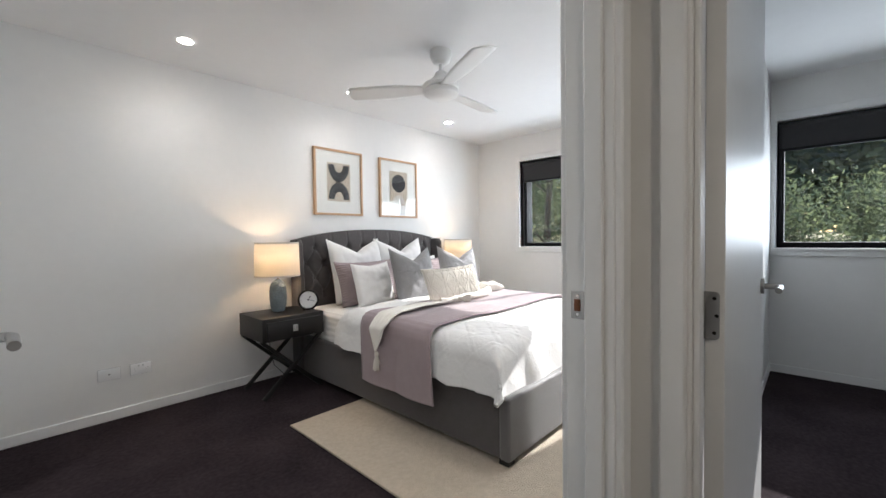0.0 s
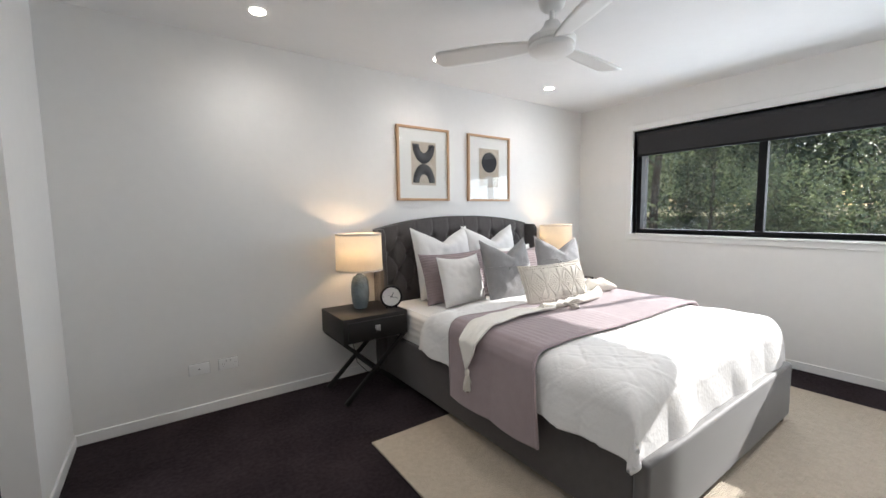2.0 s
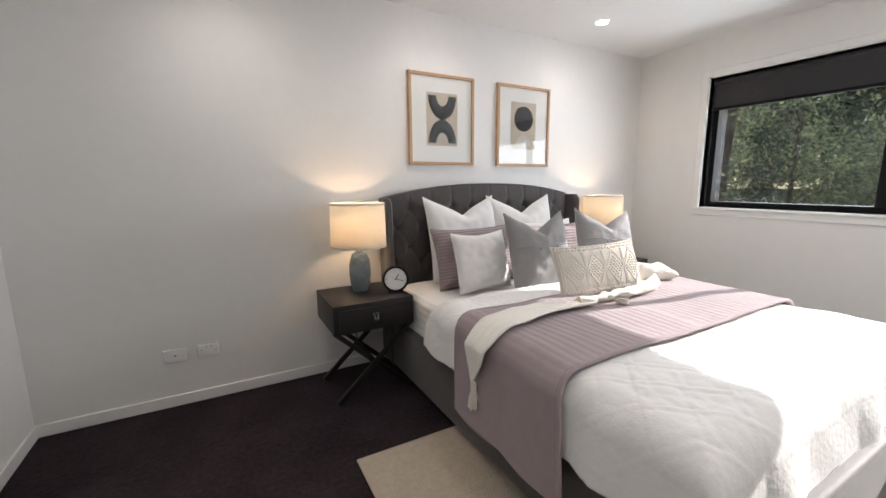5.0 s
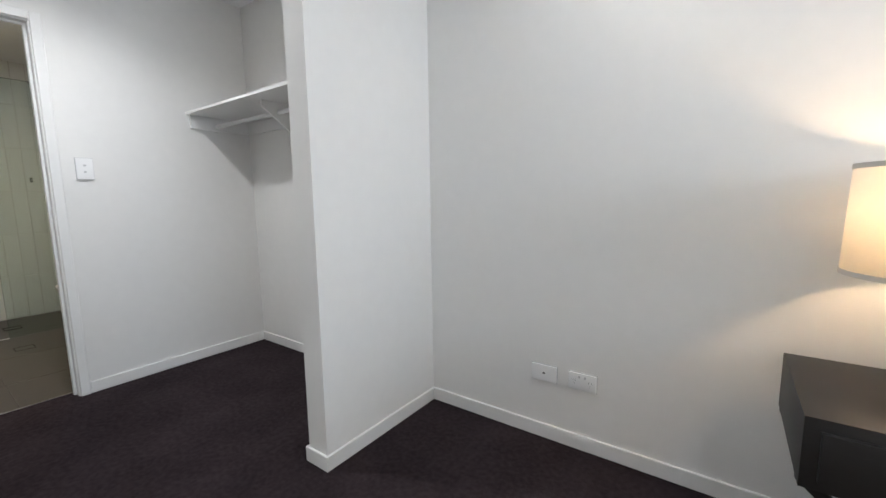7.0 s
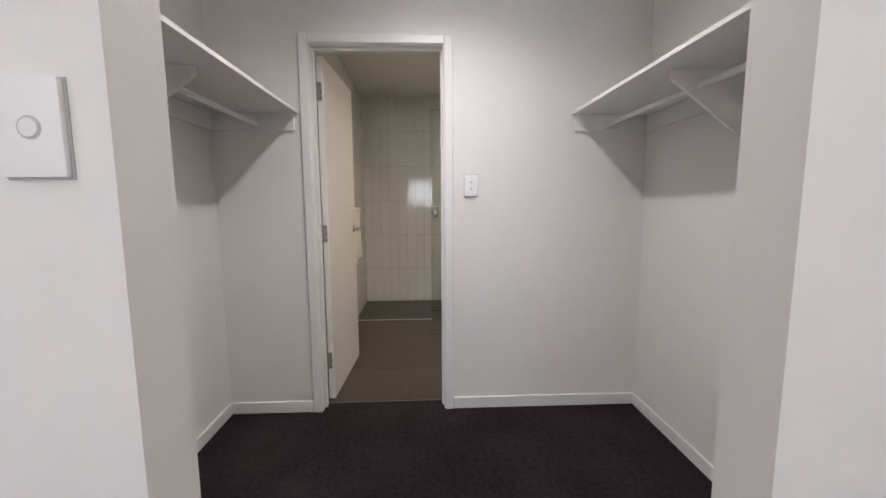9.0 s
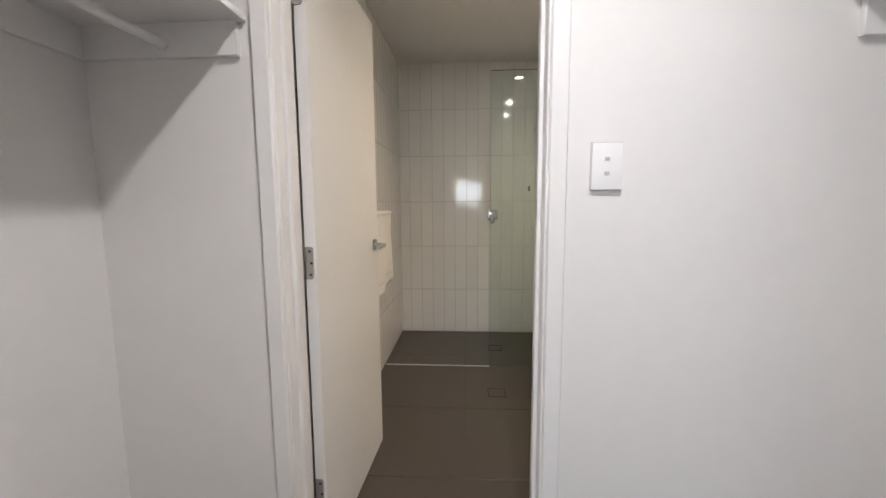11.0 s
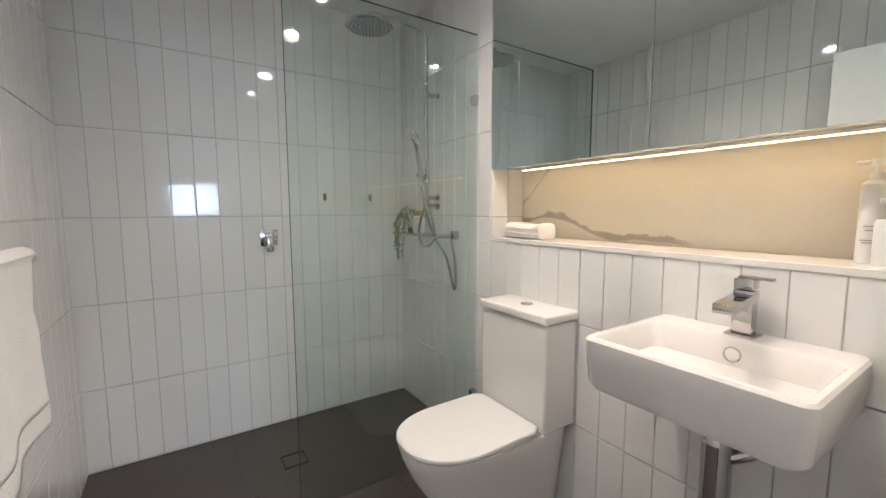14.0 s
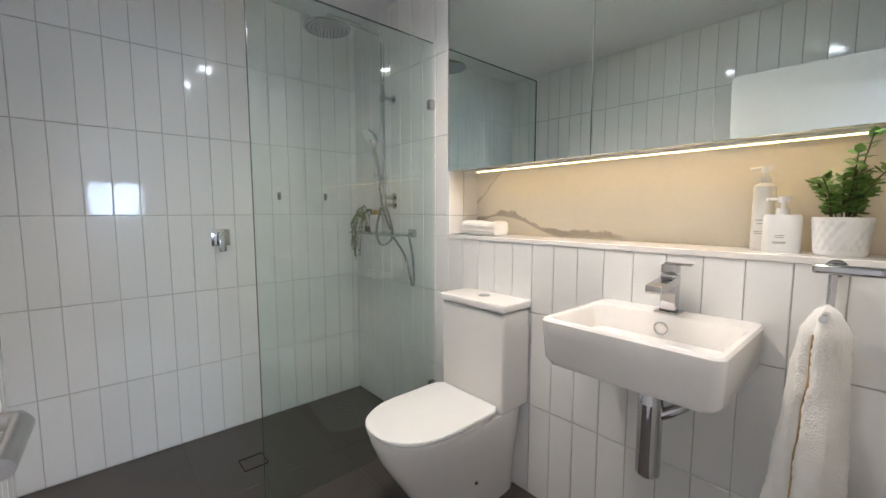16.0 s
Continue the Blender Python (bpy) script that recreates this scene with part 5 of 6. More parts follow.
bottle = thing("shower_bottle", (-3.92, -0.37, 1.098), "white bottle with a brass cap on the glass shelf", "bottle")
bm = bmesh.new()
lathe(bm, [(0.03, 0.0), (0.033, 0.004), (0.033, 0.085), (0.03, 0.095), (0.015, 0.10)], (-3.92, -0.375, 1.0985), 28)
part("body", bm, PLASTIC, bottle)
bm = bmesh.new()
lathe(bm, [(0.017, 0.10), (0.017, 0.125), (0.014, 0.13)], (-3.92, -0.375, 1.0985), 20)
part("cap", bm, BRASS, bottle)


def leaf_shape(bm, at, way, normal, ln, wd):
    w = Vector(way).normalized()
    n = Vector(normal)
    s = w.cross(n)
    if s.length < 0.01:
        s = w.orthogonal()
    s.normalize()
    n = s.cross(w)
    a = Vector(at)
    m0, m1, tip = a, a + w * ln * 0.5 + n * ln * 0.10, a + w * ln
    l1, l2 = a + w * ln * 0.28 + s * wd * 0.42, a + w * ln * 0.68 + s * wd * 0.46
    r1, r2 = a + w * ln * 0.28 - s * wd * 0.42, a + w * ln * 0.68 - s * wd * 0.46
    vm0, vm1, vt, vl1, vl2, vr1, vr2 = (bm.verts.new(q) for q in (m0, m1, tip, l1, l2, r1, r2))
    bm.faces.new((vm0, vm1, vl1))
    bm.faces.new((vl1, vm1, vl2))
    bm.faces.new((vl2, vm1, vt))
    bm.faces.new((vm0, vr1, vm1))
    bm.faces.new((vr1, vr2, vm1))
    bm.faces.new((vr2, vt, vm1))


# trailing plant on the glass shelf
tp = thing("trailing_plant", (-3.98, -0.38, 1.098), "small trailing green plant hanging from the shower shelf", "plant")
rnd = random.Random(8)
bml, bms = bmesh.new(), bmesh.new()
for k in range(7):
    base = Vector((-3.965 + rnd.uniform(-0.02, 0.02), -0.40 + rnd.uniform(-0.015, 0.015), 1.125))
    top = base + Vector((rnd.uniform(-0.03, 0.04), rnd.uniform(-0.05, -0.01), rnd.uniform(0.06, 0.13)))
    end = Vector((top.x + rnd.uniform(-0.05, 0.02), -0.462 + rnd.uniform(-0.03, 0.0), rnd.uniform(0.93, 1.10)))
    path = smooth_path([base, top, top + Vector((-0.01, -0.045, -0.03)), (top + end) / 2 + Vector((0, -0.03, 0.0)), end], 6)
    tube(bms, path, 0.0018, 5)
    for p in path[3:]:
        for q in range(2):
            leaf_shape(bml, p, (rnd.uniform(-1, 1), rnd.uniform(-1, 0.2), rnd.uniform(-1, 0.4)), (rnd.uniform(-1, 1), -1, 0.5), rnd.uniform(0.011, 0.018), 0.009)
tagged(part("stems", bms, STEM, tp), kind="stuff")
part("leaves", bml, LEAF_B, tp)
bm = bmesh.new()
lathe(bm, [(0.018, 0.0), (0.024, 0.028), (0.022, 0.03)], (-3.965, -0.40, 1.0985), 20)
part("pot", bm, STEM, tp)

# wall mixer and robe hooks on the shower wall
mixer = thing("shower_mixer", (XS + 0.008, -1.143, 1.08), "square chrome shower mixer with lever", "mixer tap")
XT = XS + 0.0052
bm = bmesh.new()
box(bm, XT, XT + 0.009, -1.188, -1.098, 1.035, 1.125, 0.002, 2)
part("back_plate", bm, CHROME, mixer)
bm = bmesh.new()
box(bm, XT + 0.009, XT + 0.045, -1.163, -1.123, 1.06, 1.105, 0.006, 3)
part("body", bm, CHROME, mixer)
bm = bmesh.new()
box(bm, XT + 0.035, XT + 0.052, -1.160, -1.126, 1.005, 1.085, 0.005, 2)
part("lever", bm, CHROME, mixer)
for y in (-0.824, -0.537):
    hk = thing("robe_hook", (XT, y, 1.31), "small chrome robe hook on the shower wall", "hook", "robe hooks")
    bm = bmesh.new()
    box(bm, XT, XT + 0.006, y - 0.011, y + 0.011, 1.288, 1.332, 0.002, 1)
    part("plate", bm, CHROME, hk)
    bm = bmesh.new()
    tube(bm, [(XT + 0.004, y, 1.31), (XT + 0.02, y, 1.303), (XT + 0.026, y, 1.312), (XT + 0.027, y, 1.325)], 0.0045, 10)
    part("peg", bm, CHROME, hk)

# toilet
TX = -3.01
wc = thing("toilet", (TX, -0.62, 0), "white close-coupled toilet with the lid closed", "toilet")


def dshape(half, y_front, y_back, k, n=44, power=2.3, back=7.0):
    """A closed outline with a round front and a square back, scaled by k."""
    out = []
    for i in range(n):
        a = 2 * math.pi * i / n
        c, s = math.cos(a), math.sin(a)
        e = power if s < 0 else back
        r = (abs(c) ** e + abs(s) ** e) ** (-1 / e)
        x = c * r * half
        y = s * r
        yy = y * abs(y_front - (y_back + y_front) / 2)
        out.append((TX + x * k, (y_front + y_back) / 2 + yy))
    return out


rings = []
for z, half, yf in ((0.0, 0.125, -0.745), (0.02, 0.128, -0.755), (0.10, 0.135, -0.80), (0.20, 0.150, -0.865), (0.30, 0.167, -0.925), (0.37, 0.177, -0.955), (0.395, 0.179, -0.962), (0.405, 0.176, -0.958)):
    rings.append([(x, y, z) for x, y in dshape(half, yf, YN - 0.006, 1.0)])
bm = bmesh.new()
loft(bm, rings)
part("pan", bm, PORCELAIN, wc)
bm = bmesh.new()
loft(bm, [[(x, y, z) for x, y in dshape(h, yf, -0.50, 1.0)] for z, h, yf in ((0.408, 0.176, -0.960), (0.410, 0.180, -0.966), (0.421, 0.180, -0.966), (0.423, 0.177, -0.962))])
part("seat", bm, PORCELAIN, wc)
bm = bmesh.new()
loft(bm, [[(x, y, z) for x, y in dshape(h, yf, yb, 1.0, back=16.0)] for z, h, yf, yb in ((0.427, 0.177, -0.962, -0.497), (0.4285, 0.182, -0.970, -0.493), (0.437, 0.182, -0.970, -0.493), (0.4405, 0.179, -0.966, -0.496), (0.4415, 0.168, -0.948, -0.51))])
part("lid", bm, PLASTIC, wc)
bm = bmesh.new()
box(bm, TX - 0.182, TX + 0.182, -0.487, YN - 0.006, 0.404, 0.815, 0.014, 4)
part("cistern", bm, PORCELAIN, wc)
bm = bmesh.new()
box(bm, TX - 0.188, TX + 0.188, -0.494, YN - 0.005, 0.820, 0.853, 0.010, 4)
part("cistern_lid", bm, PORCELAIN, wc)
bm = bmesh.new()
lathe(bm, [(0.026, 0.0), (0.026, 0.004), (0.022, 0.006), (0.0, 0.006)], (TX, -0.40, 0.853), 28)
part("flush_button", bm, CHROME, wc)
bm = bmesh.new()
lathe(bm, [(0.008, 0.0), (0.007, 0.004), (0.0, 0.005)], (TX + 0.148, -0.60, 0.16), 14, "x")
part("bolt_cap", bm, CHROME, wc)

# wall basin with mixer and trap
bs = thing("wall_basin", (-2.285, -0.5, 0.79), "white rectangular wall-hung porcelain basin", "basin")
X0, X1, Y0, Y1, ZT, ZL = -2.512, -2.058, -0.712, YN - 0.004, 0.912, 0.776


def rrect(x0, x1, y0, y1, r, z, n=6):
    pts = []
    for cx, cy, a0 in ((x1 - r, y1 - r, 0), (x0 + r, y1 - r, 90), (x0 + r, y0 + r, 180), (x1 - r, y0 + r, 270)):
        for k in range(n + 1):
            a = radians(a0 + 90 * k / n)
            pts.append((cx + r * math.cos(a), cy + r * math.sin(a), z))
    return pts


bm = bmesh.new()
loft(bm, [rrect(X0 + 0.05, X1 - 0.05, Y0 + 0.07, Y1, 0.03, ZL - 0.012), rrect(X0 + 0.018, X1 - 0.018, Y0 + 0.022, Y1, 0.03, ZL), rrect(X0 + 0.006, X1 - 0.006, Y0 + 0.008, Y1, 0.03, ZL + 0.02),
          rrect(X0, X1, Y0, Y1, 0.028, ZT - 0.02), rrect(X0, X1, Y0, Y1, 0.028, ZT - 0.006), rrect(X0 + 0.006, X1 - 0.006, Y0 + 0.006, Y1, 0.024, ZT),
          rrect(X0 + 0.018, X1 - 0.018, Y0 + 0.018, Y1 - 0.095, 0.026, ZT), rrect(X0 + 0.024, X1 - 0.024, Y0 + 0.024, Y1 - 0.100, 0.028, ZT - 0.008),
          rrect(X0 + 0.036, X1 - 0.036, Y0 + 0.036, Y1 - 0.108, 0.035, ZT - 0.07), rrect(X0 + 0.075, X1 - 0.075, Y0 + 0.07, Y1 - 0.135, 0.045, ZT - 0.094),
          rrect(-2.31, -2.26, -0.55, -0.50, 0.02, ZT - 0.099)])
part("bowl", bm, PORCELAIN, bs)
bm = bmesh.new()
lathe(bm, [(0.021, 0.0), (0.021, 0.004), (0.0, 0.006)], (-2.285, -0.524, ZT - 0.100), 24)
part("waste", bm, CHROME, bs)
bm = bmesh.new()
lathe(bm, [(0.016, 0.004), (0.016, -0.003), (0.012, -0.005), (0.0, -0.004)], (-2.285, Y1 - 0.106, ZT - 0.04), 20, "y")
part("overflow_cap", bm, PORCELAIN, bs)
bm = bmesh.new()
lathe(bm, [(0.0165, 0.004), (0.0195, 0.002), (0.0195, -0.004), (0.0165, -0.0045)], (-2.285, Y1 - 0.106, ZT - 0.04), 24, "y", caps=False)
part("overflow_ring", bm, CHROME, bs, "thin chrome ring")
bm = bmesh.new()
tube(bm, [(-2.285, -0.47, 0.79), (-2.285, -0.47, 0.62)], 0.018, 20)
tube(bm, [(-2.285, -0.47, 0.66), (-2.285, -0.47, 0.445), (-2.285, -0.47, 0.44)], [0.034, 0.034, 0.030], 28)
tube(bm, [(-2.285, -0.47, 0.70), (-2.285, -0.47, 0.69), (-2.285, -0.47, 0.66)], [0.024, 0.030, 0.034], 24)
tube(bm, smooth_path([(-2.285, -0.47, 0.62), (-2.25, -0.46, 0.635), (-2.215, -0.44, 0.66), (-2.20, -0.39, 0.665), (-2.20, -0.305, 0.665)]), 0.0165, 16)
lathe(bm, [(0.034, 0.0), (0.034, -0.006), (0.02, -0.012)], (-2.20, YN, 0.665), 24, "y")
part("bottle_trap", bm, CHROME, bs, "chrome bottle trap")

tap = thing("basin_mixer", (-2.285, -0.36, ZT), "square chrome basin mixer tap", "tap")
bm = bmesh.new()
box(bm, -2.318, -2.252, -0.393, -0.333, ZT, ZT + 0.006, 0.001, 1)
box(bm, -2.307, -2.263, -0.382, -0.344, ZT + 0.006, ZT + 0.118, 0.003, 2)
part("body", bm, CHROME, tap)
bm = bmesh.new()
box(bm, -2.308, -2.262, -0.492, -0.345, ZT + 0.090, ZT + 0.114, 0.003, 2)
for v in bm.verts:
    v.co.z -= 0.16 * max(0, -0.382 - v.co.y)
part("spout", bm, CHROME, tap)
bm = bmesh.new()
box(bm, -2.306, -2.264, -0.383, -0.343, ZT + 0.121, ZT + 0.148, 0.003, 2)
box(bm, -2.302, -2.228, -0.372, -0.352, ZT + 0.146, ZT + 0.154, 0.002, 1)
part("lever", bm, CHROME, tap)


# towels and rails
def hanging_towel(name, label, x0, x1, y_bar, z_bar, drop_front, drop_back, wall_side, seed):
    """A towel folded over a bar along x; wall_side +1 or -1 tells on which side the wall is."""
    t = thing(name, ((x0 + x1) / 2, y_bar, z_bar), label, "towel")
    bm = bmesh.new()
    total = drop_front + drop_back + 0.06

    def f(u, v):
        s = v * total
        if s < drop_front:
            z, y = z_bar - (drop_front - s) + 0.018, y_bar - wall_side * (0.012 - 0.010 * min(1, (drop_front - s) * 8))
        elif s > drop_front + 0.06:
            q = s - drop_front - 0.06
            z, y = z_bar - q + 0.018, y_bar + wall_side * (0.012 - 0.016 * min(1, q * 6))
        else:
            a = (s - drop_front) / 0.06 * math.pi
            z, y = z_bar + 0.018 + 0.012 * math.sin(a), y_bar - wall_side * 0.020 * math.cos(a)
        low = max(0, (z_bar - z)) / 0.5
        x = x0 + (x1 - x0) * u
        x += 0.02 * low * math.sin(z * 9 + seed) + 0.03 * low * (u - 0.5)
        y -= wall_side * (0.010 * low * (1 + math.sin(u * 11 + seed)) + 0.005 * nz(x, z, seed, 12))
        z += 0.02 * low * math.sin(u * 5 + seed)
        return (x, y, z)

    surface(bm, f, 36, 70)
    part("terry_cloth", bm, TOWEL, t, solid=0.013)
    return t


def towel_rail(name, label, pts, posts, r=0.009):
    t = thing(name, pts[0], label, "towel rail")
    bm = bmesh.new()
    tube(bm, pts, r, 14)
    part("bar", bm, CHROME, t)
    for a, b in posts:
        bm = bmesh.new()
        tube(bm, [a, b], r * 0.9, 12)
        d = (Vector(a) - Vector(b)).normalized()
        tube(bm, [a, Vector(a) - d * 0.006], 0.022, 20)
        part("wall_post", bm, CHROME, t)
    return t


towel_rail("towel_rail", "chrome towel rail on the tiled wall", [(-3.37, -1.885, 1.105), (-2.72, -1.885, 1.105)],
           [((-3.335, YS + 0.009, 1.105), (-3.335, -1.885, 1.105)), ((-2.76, YS + 0.009, 1.105), (-2.76, -1.885, 1.105))])
hanging_towel("towel", "white terry towel hung over the rail", -3.27, -2.84, -1.885, 1.108, 0.46, 0.40, -1, 1.0)
towel_rail("towel_holder", "chrome towel holder beside the basin", [(-1.932, -0.535, 0.992), (-1.932, -0.43, 0.990), (-1.932, -0.405, 1.0), (-1.932, -0.40, 1.075)], [((-1.932, YN - 0.009, 1.08), (-1.932, -0.40, 1.08))], 0.008)
rail_top = thing("hand_rail", (-1.95, -0.4, 1.08), "flat chrome rail end on the tiled wall", "towel rail")
bm = bmesh.new()
box(bm, -1.968, XE + 0.002, -0.415, -0.385, 1.074, 1.096, 0.008, 3)
part("bar", bm, CHROME, rail_top)


def side_towel(u, v):
    """A thick hand towel folded over a short rod: a full, creased column of cloth that widens downwards."""
    a = u * 2 * math.pi
    top = min(1.0, math.sqrt(v * 9)) if v < 0.11 else 1.0
    rx = (0.034 + 0.040 * v ** 0.7) * top
    ry = (0.046 + 0.012 * v) * top
    fold = 1 - 0.34 * math.exp(-((a - 4.25) / 0.20) ** 2) * min(1, v * 6) + 0.05 * math.sin(a * 5 + v * 3) * v
    z = 1.012 - 0.56 * v + 0.012 * math.sin(a * 2) * v
    x = -1.932 - 0.018 * v + rx * math.cos(a) * fold + 0.006 * nz(a, v * 5, 2, 1.4)
    y = -0.455 + ry * math.sin(a) * fold + 0.006 * nz(a, v * 5, 8, 1.4)
    return (x, y, z)


ht = thing("hand_towel", (-1.932, -0.45, 0.99), "thick white hand towel hanging beside the basin", "towel")
bm = bmesh.new()
surface(bm, side_towel, 72, 60, closed_u=True)
for v in bm.verts:
    v.co += Vector((noise.noise(v.co * 160), noise.noise(v.co * 170 + Vector((5, 0, 0))), 0)) * 0.0035
part("terry_cloth", bm, TOWEL, ht)
bm = bmesh.new()
tube(bm, [Vector(side_towel(4.32 / 6.2832, v)) + Vector((0, 0.004, 0)) for v in np.linspace(0.12, 0.97, 24)], 0.005, 6)
part("woven_stripe", bm, mat("tan_stripe", (0.42, 0.27, 0.12), 0.95, vary=0.1, scale=60), ht, "tan woven stripe")

# things in the recess
ft = thing("folded_towel", (-3.1, -0.22, 1.104), "small folded white towel in the recess", "towel")
bm = bmesh.new()


def roll_pt(u, v):
    a = u * 2 * math.pi
    end = min(1.0, math.sqrt(max(0.0, 1 - (abs(v * 2 - 1) ** 9))) + 0.75)
    c, s = math.cos(a), math.sin(a)
    y = -0.228 + 0.052 * math.copysign(abs(c) ** 0.5, c) * end
    z = 1.138 + 0.0335 * math.copysign(abs(s) ** 0.5, s) * end + (0.004 * math.sin(v * 7) if s > 0 else 0)
    x = -3.285 + 0.225 * v
    z += 0.004 * nz(x, y, 3, 20) if s > -0.5 else 0
    return (x, y + 0.004 * nz(x, z, 1, 22), z)


surface(bm, roll_pt, 40, 34, closed_u=True)
bmesh.ops.holes_fill(bm, edges=[e for e in bm.edges if e.is_boundary])
part("rolled_cloth", bm, TOWEL, ft)
for dz in (0.0, 0.022):
    bm = bmesh.new()
    tube(bm, [(-3.28 + 0.215 * t, -0.2815 + 0.002 * math.sin(t * 9), 1.128 + dz + 0.002 * math.sin(t * 6)) for t in np.linspace(0, 1, 16)], 0.004, 8)
    part("fold_edge", bm, TOWEL, ft)


def pump_bottle(x, y, r, h, depth, label, tall):
    z = 1.104
    b = thing("pump_bottle", (x, y, z), label, "bottle", "pump bottles")
    bm = bmesh.new()
    if tall:
        lathe(bm, [(r - 0.003, 0), (r, 0.004), (r, h - 0.008), (r - 0.008, h), (0.012, h + 0.002)], (x, y, z), 36)
    else:
        loft(bm, [[(x + (px - x) * k, y + (py - y) * k, z + zz) for px, py, _ in rrect(x - r, x + r, y - depth, y + depth, depth * 0.9, 0)] for zz, k in ((0, 0.95), (0.005, 1), (h - 0.01, 1), (h, 0.93))])
    part("body", bm, PLASTIC, b)
    bm = bmesh.new()
    tube(bm, [(x, y, z + h), (x, y, z + h + 0.018)], 0.014, 18)
    tube(bm, [(x, y, z + h + 0.018), (x, y, z + h + 0.035)], 0.005, 10)
    part("collar", bm, PLASTIC, b)
    bm = bmesh.new()
    tube(bm, [(x, y, z + h + 0.033), (x, y, z + h + 0.050)], [0.012, 0.014], 16)
    tube(bm, [(x - 0.004, y - 0.003, z + h + 0.045), (x - 0.034, y - 0.014, z + h + 0.042)], 0.005, 8)
    part("pump_head", bm, PLASTIC, b)
    for k, (w, zz) in enumerate(((0.022, 0.45), (0.018, 0.40), (0.030, 0.28), (0.026, 0.25))):
        bm = bmesh.new()
        yy = y - (r if tall else depth)
        box(bm, x - w * 0.5, x + w * 0.5, yy - 0.0012, yy + 0.004, z + h * zz, z + h * zz + 0.0022)
        part("printed_line", bm, GREY_TEXT, b)


pump_bottle(-2.105, -0.185, 0.026, 0.195, 0.026, "tall slim white pump bottle in the recess", True)
pump_bottle(-2.052, -0.238, 0.042, 0.105, 0.028, "wide white pump bottle with small grey print", False)

PX, PY = -1.935, -0.235
pot = thing("potted_plant", (PX, PY, 1.104), "green leafy plant in a white quilted ceramic pot", "plant")
bm = bmesh.new()
prof = [(0.046, 0.0), (0.050, 0.004)] + [(0.050 + 0.008 * t, 0.004 + 0.094 * t) for t in np.linspace(0.05, 1, 24)] + [(0.055, 0.100), (0.053, 0.085)]
lathe(bm, prof, (PX, PY, 1.104), 72)
for v in bm.verts:
    d = Vector((v.co.x - PX, v.co.y - PY, 0))
    if 1.11 < v.co.z < 1.20:
        a = math.atan2(d.y, d.x)
        v.co += d.normalized() * 0.0022 * (abs(math.sin(a * 9 + v.co.z * 95)) + abs(math.sin(a * 9 - v.co.z * 95)) - 1.2)
part("pot", bm, PLASTIC, pot, "white quilted ceramic pot")
bm = bmesh.new()
lathe(bm, [(0.053, 0.086), (0.0, 0.09)], (PX, PY, 1.104), 24, caps=False)
part("soil", bm, SOIL, pot)
rnd = random.Random(21)
bml, bms = bmesh.new(), bmesh.new()
for k in range(14):
    an = rnd.uniform(0, 6.28)
    reach = rnd.uniform(0.03, 0.115)
    rise = rnd.uniform(0.05, 0.14) if k else 0.215
    tip = Vector((min(PX + reach * math.cos(an), XE - 0.03), max(-0.33, PY + reach * math.sin(an) * 0.8), min(1.39, 1.20 + rise)))
    if k < 3:
        tip.y = -0.33 - 0.02 * k
        tip.z = 1.40 - 0.05 * k
    base = Vector((PX + 0.02 * math.cos(an), PY + 0.02 * math.sin(an), 1.19))
    path = smooth_path([base, (base + tip) / 2 + Vector((0, 0, 0.02)), tip], 6)
    tube(bms, path, 0.0016, 5)
    for i, p in enumerate(path[2:]):
        for q in range(2):
            w = Vector((rnd.uniform(-1, 1), rnd.uniform(-1, 1), rnd.uniform(-0.2, 0.7)))
            at = p.copy()
            leaf_shape(bml, at, w, (rnd.uniform(-0.4, 0.4), rnd.uniform(-0.4, 0.4), 1), rnd.uniform(0.022, 0.032), rnd.uniform(0.021, 0.029))
for v in bml.verts:
    v.co.x = min(v.co.x, XE - 0.012)
    v.co.y = min(v.co.y, -0.112)
    if v.co.y > -0.312:
        v.co.z = min(v.co.z, 1.405)
tagged(part("stems", bms, STEM, pot), kind="stuff")
part("leaves", bml, LEAF, pot, "round bright green leaves")

# floor wastes and the metal threshold trim
for x, y in ((-3.845, -1.14), (-3.058, -1.178)):
    dr = thing("floor_waste", (x, y, 0), "square tile-insert floor waste", "drain", "floor wastes")
    for bb in ((x - 0.055, x + 0.055, y - 0.055, y - 0.051), (x - 0.055, x + 0.055, y + 0.051, y + 0.055), (x - 0.055, x - 0.051, y - 0.051, y + 0.051), (x + 0.051, x + 0.055, y - 0.051, y + 0.051)):
        bm = bmesh.new()
        box(bm, *bb, -0.004, 0.0012)
        part("gap", bm, DARK, dr, smooth=False)
trim = thing("threshold_trim", (-3.465, -1.6, 0), "bright metal strip along the shower step", "floor trim", kind="structure")
bm = bmesh.new()
box(bm, -3.470, -3.460, YS + 0.01, -1.203, -0.01, 0.0045, 0.001, 1)
part("strip", bm, mat("brushed_aluminium", (0.86, 0.86, 0.85), 0.42, 1.0, vary=0.03, scale=40), trim)
tr2 = thing("doorway_trim", (XC, -1.47, 0), "thin metal strip where carpet meets tiles", "floor trim", kind="structure")
bm = bmesh.new()
box(bm, XC - 0.003, XC + 0.003, D0, D1, -0.01, 0.003, 0.001, 1)
part("strip", bm, SATIN, tr2)
bm = bmesh.new()
lathe(bm, [(0.014, 0.0), (0.014, -0.010), (0.008, -0.016), (0.0, -0.016)], (-2.55, YN - 0.002, 0.70), 16, "y")
stop = thing("stop_valve", (-2.535, YN, 0.80), "small chrome stop valve behind the basin", "valve")
part("valve", bm, CHROME, stop)
bm = bmesh.new()
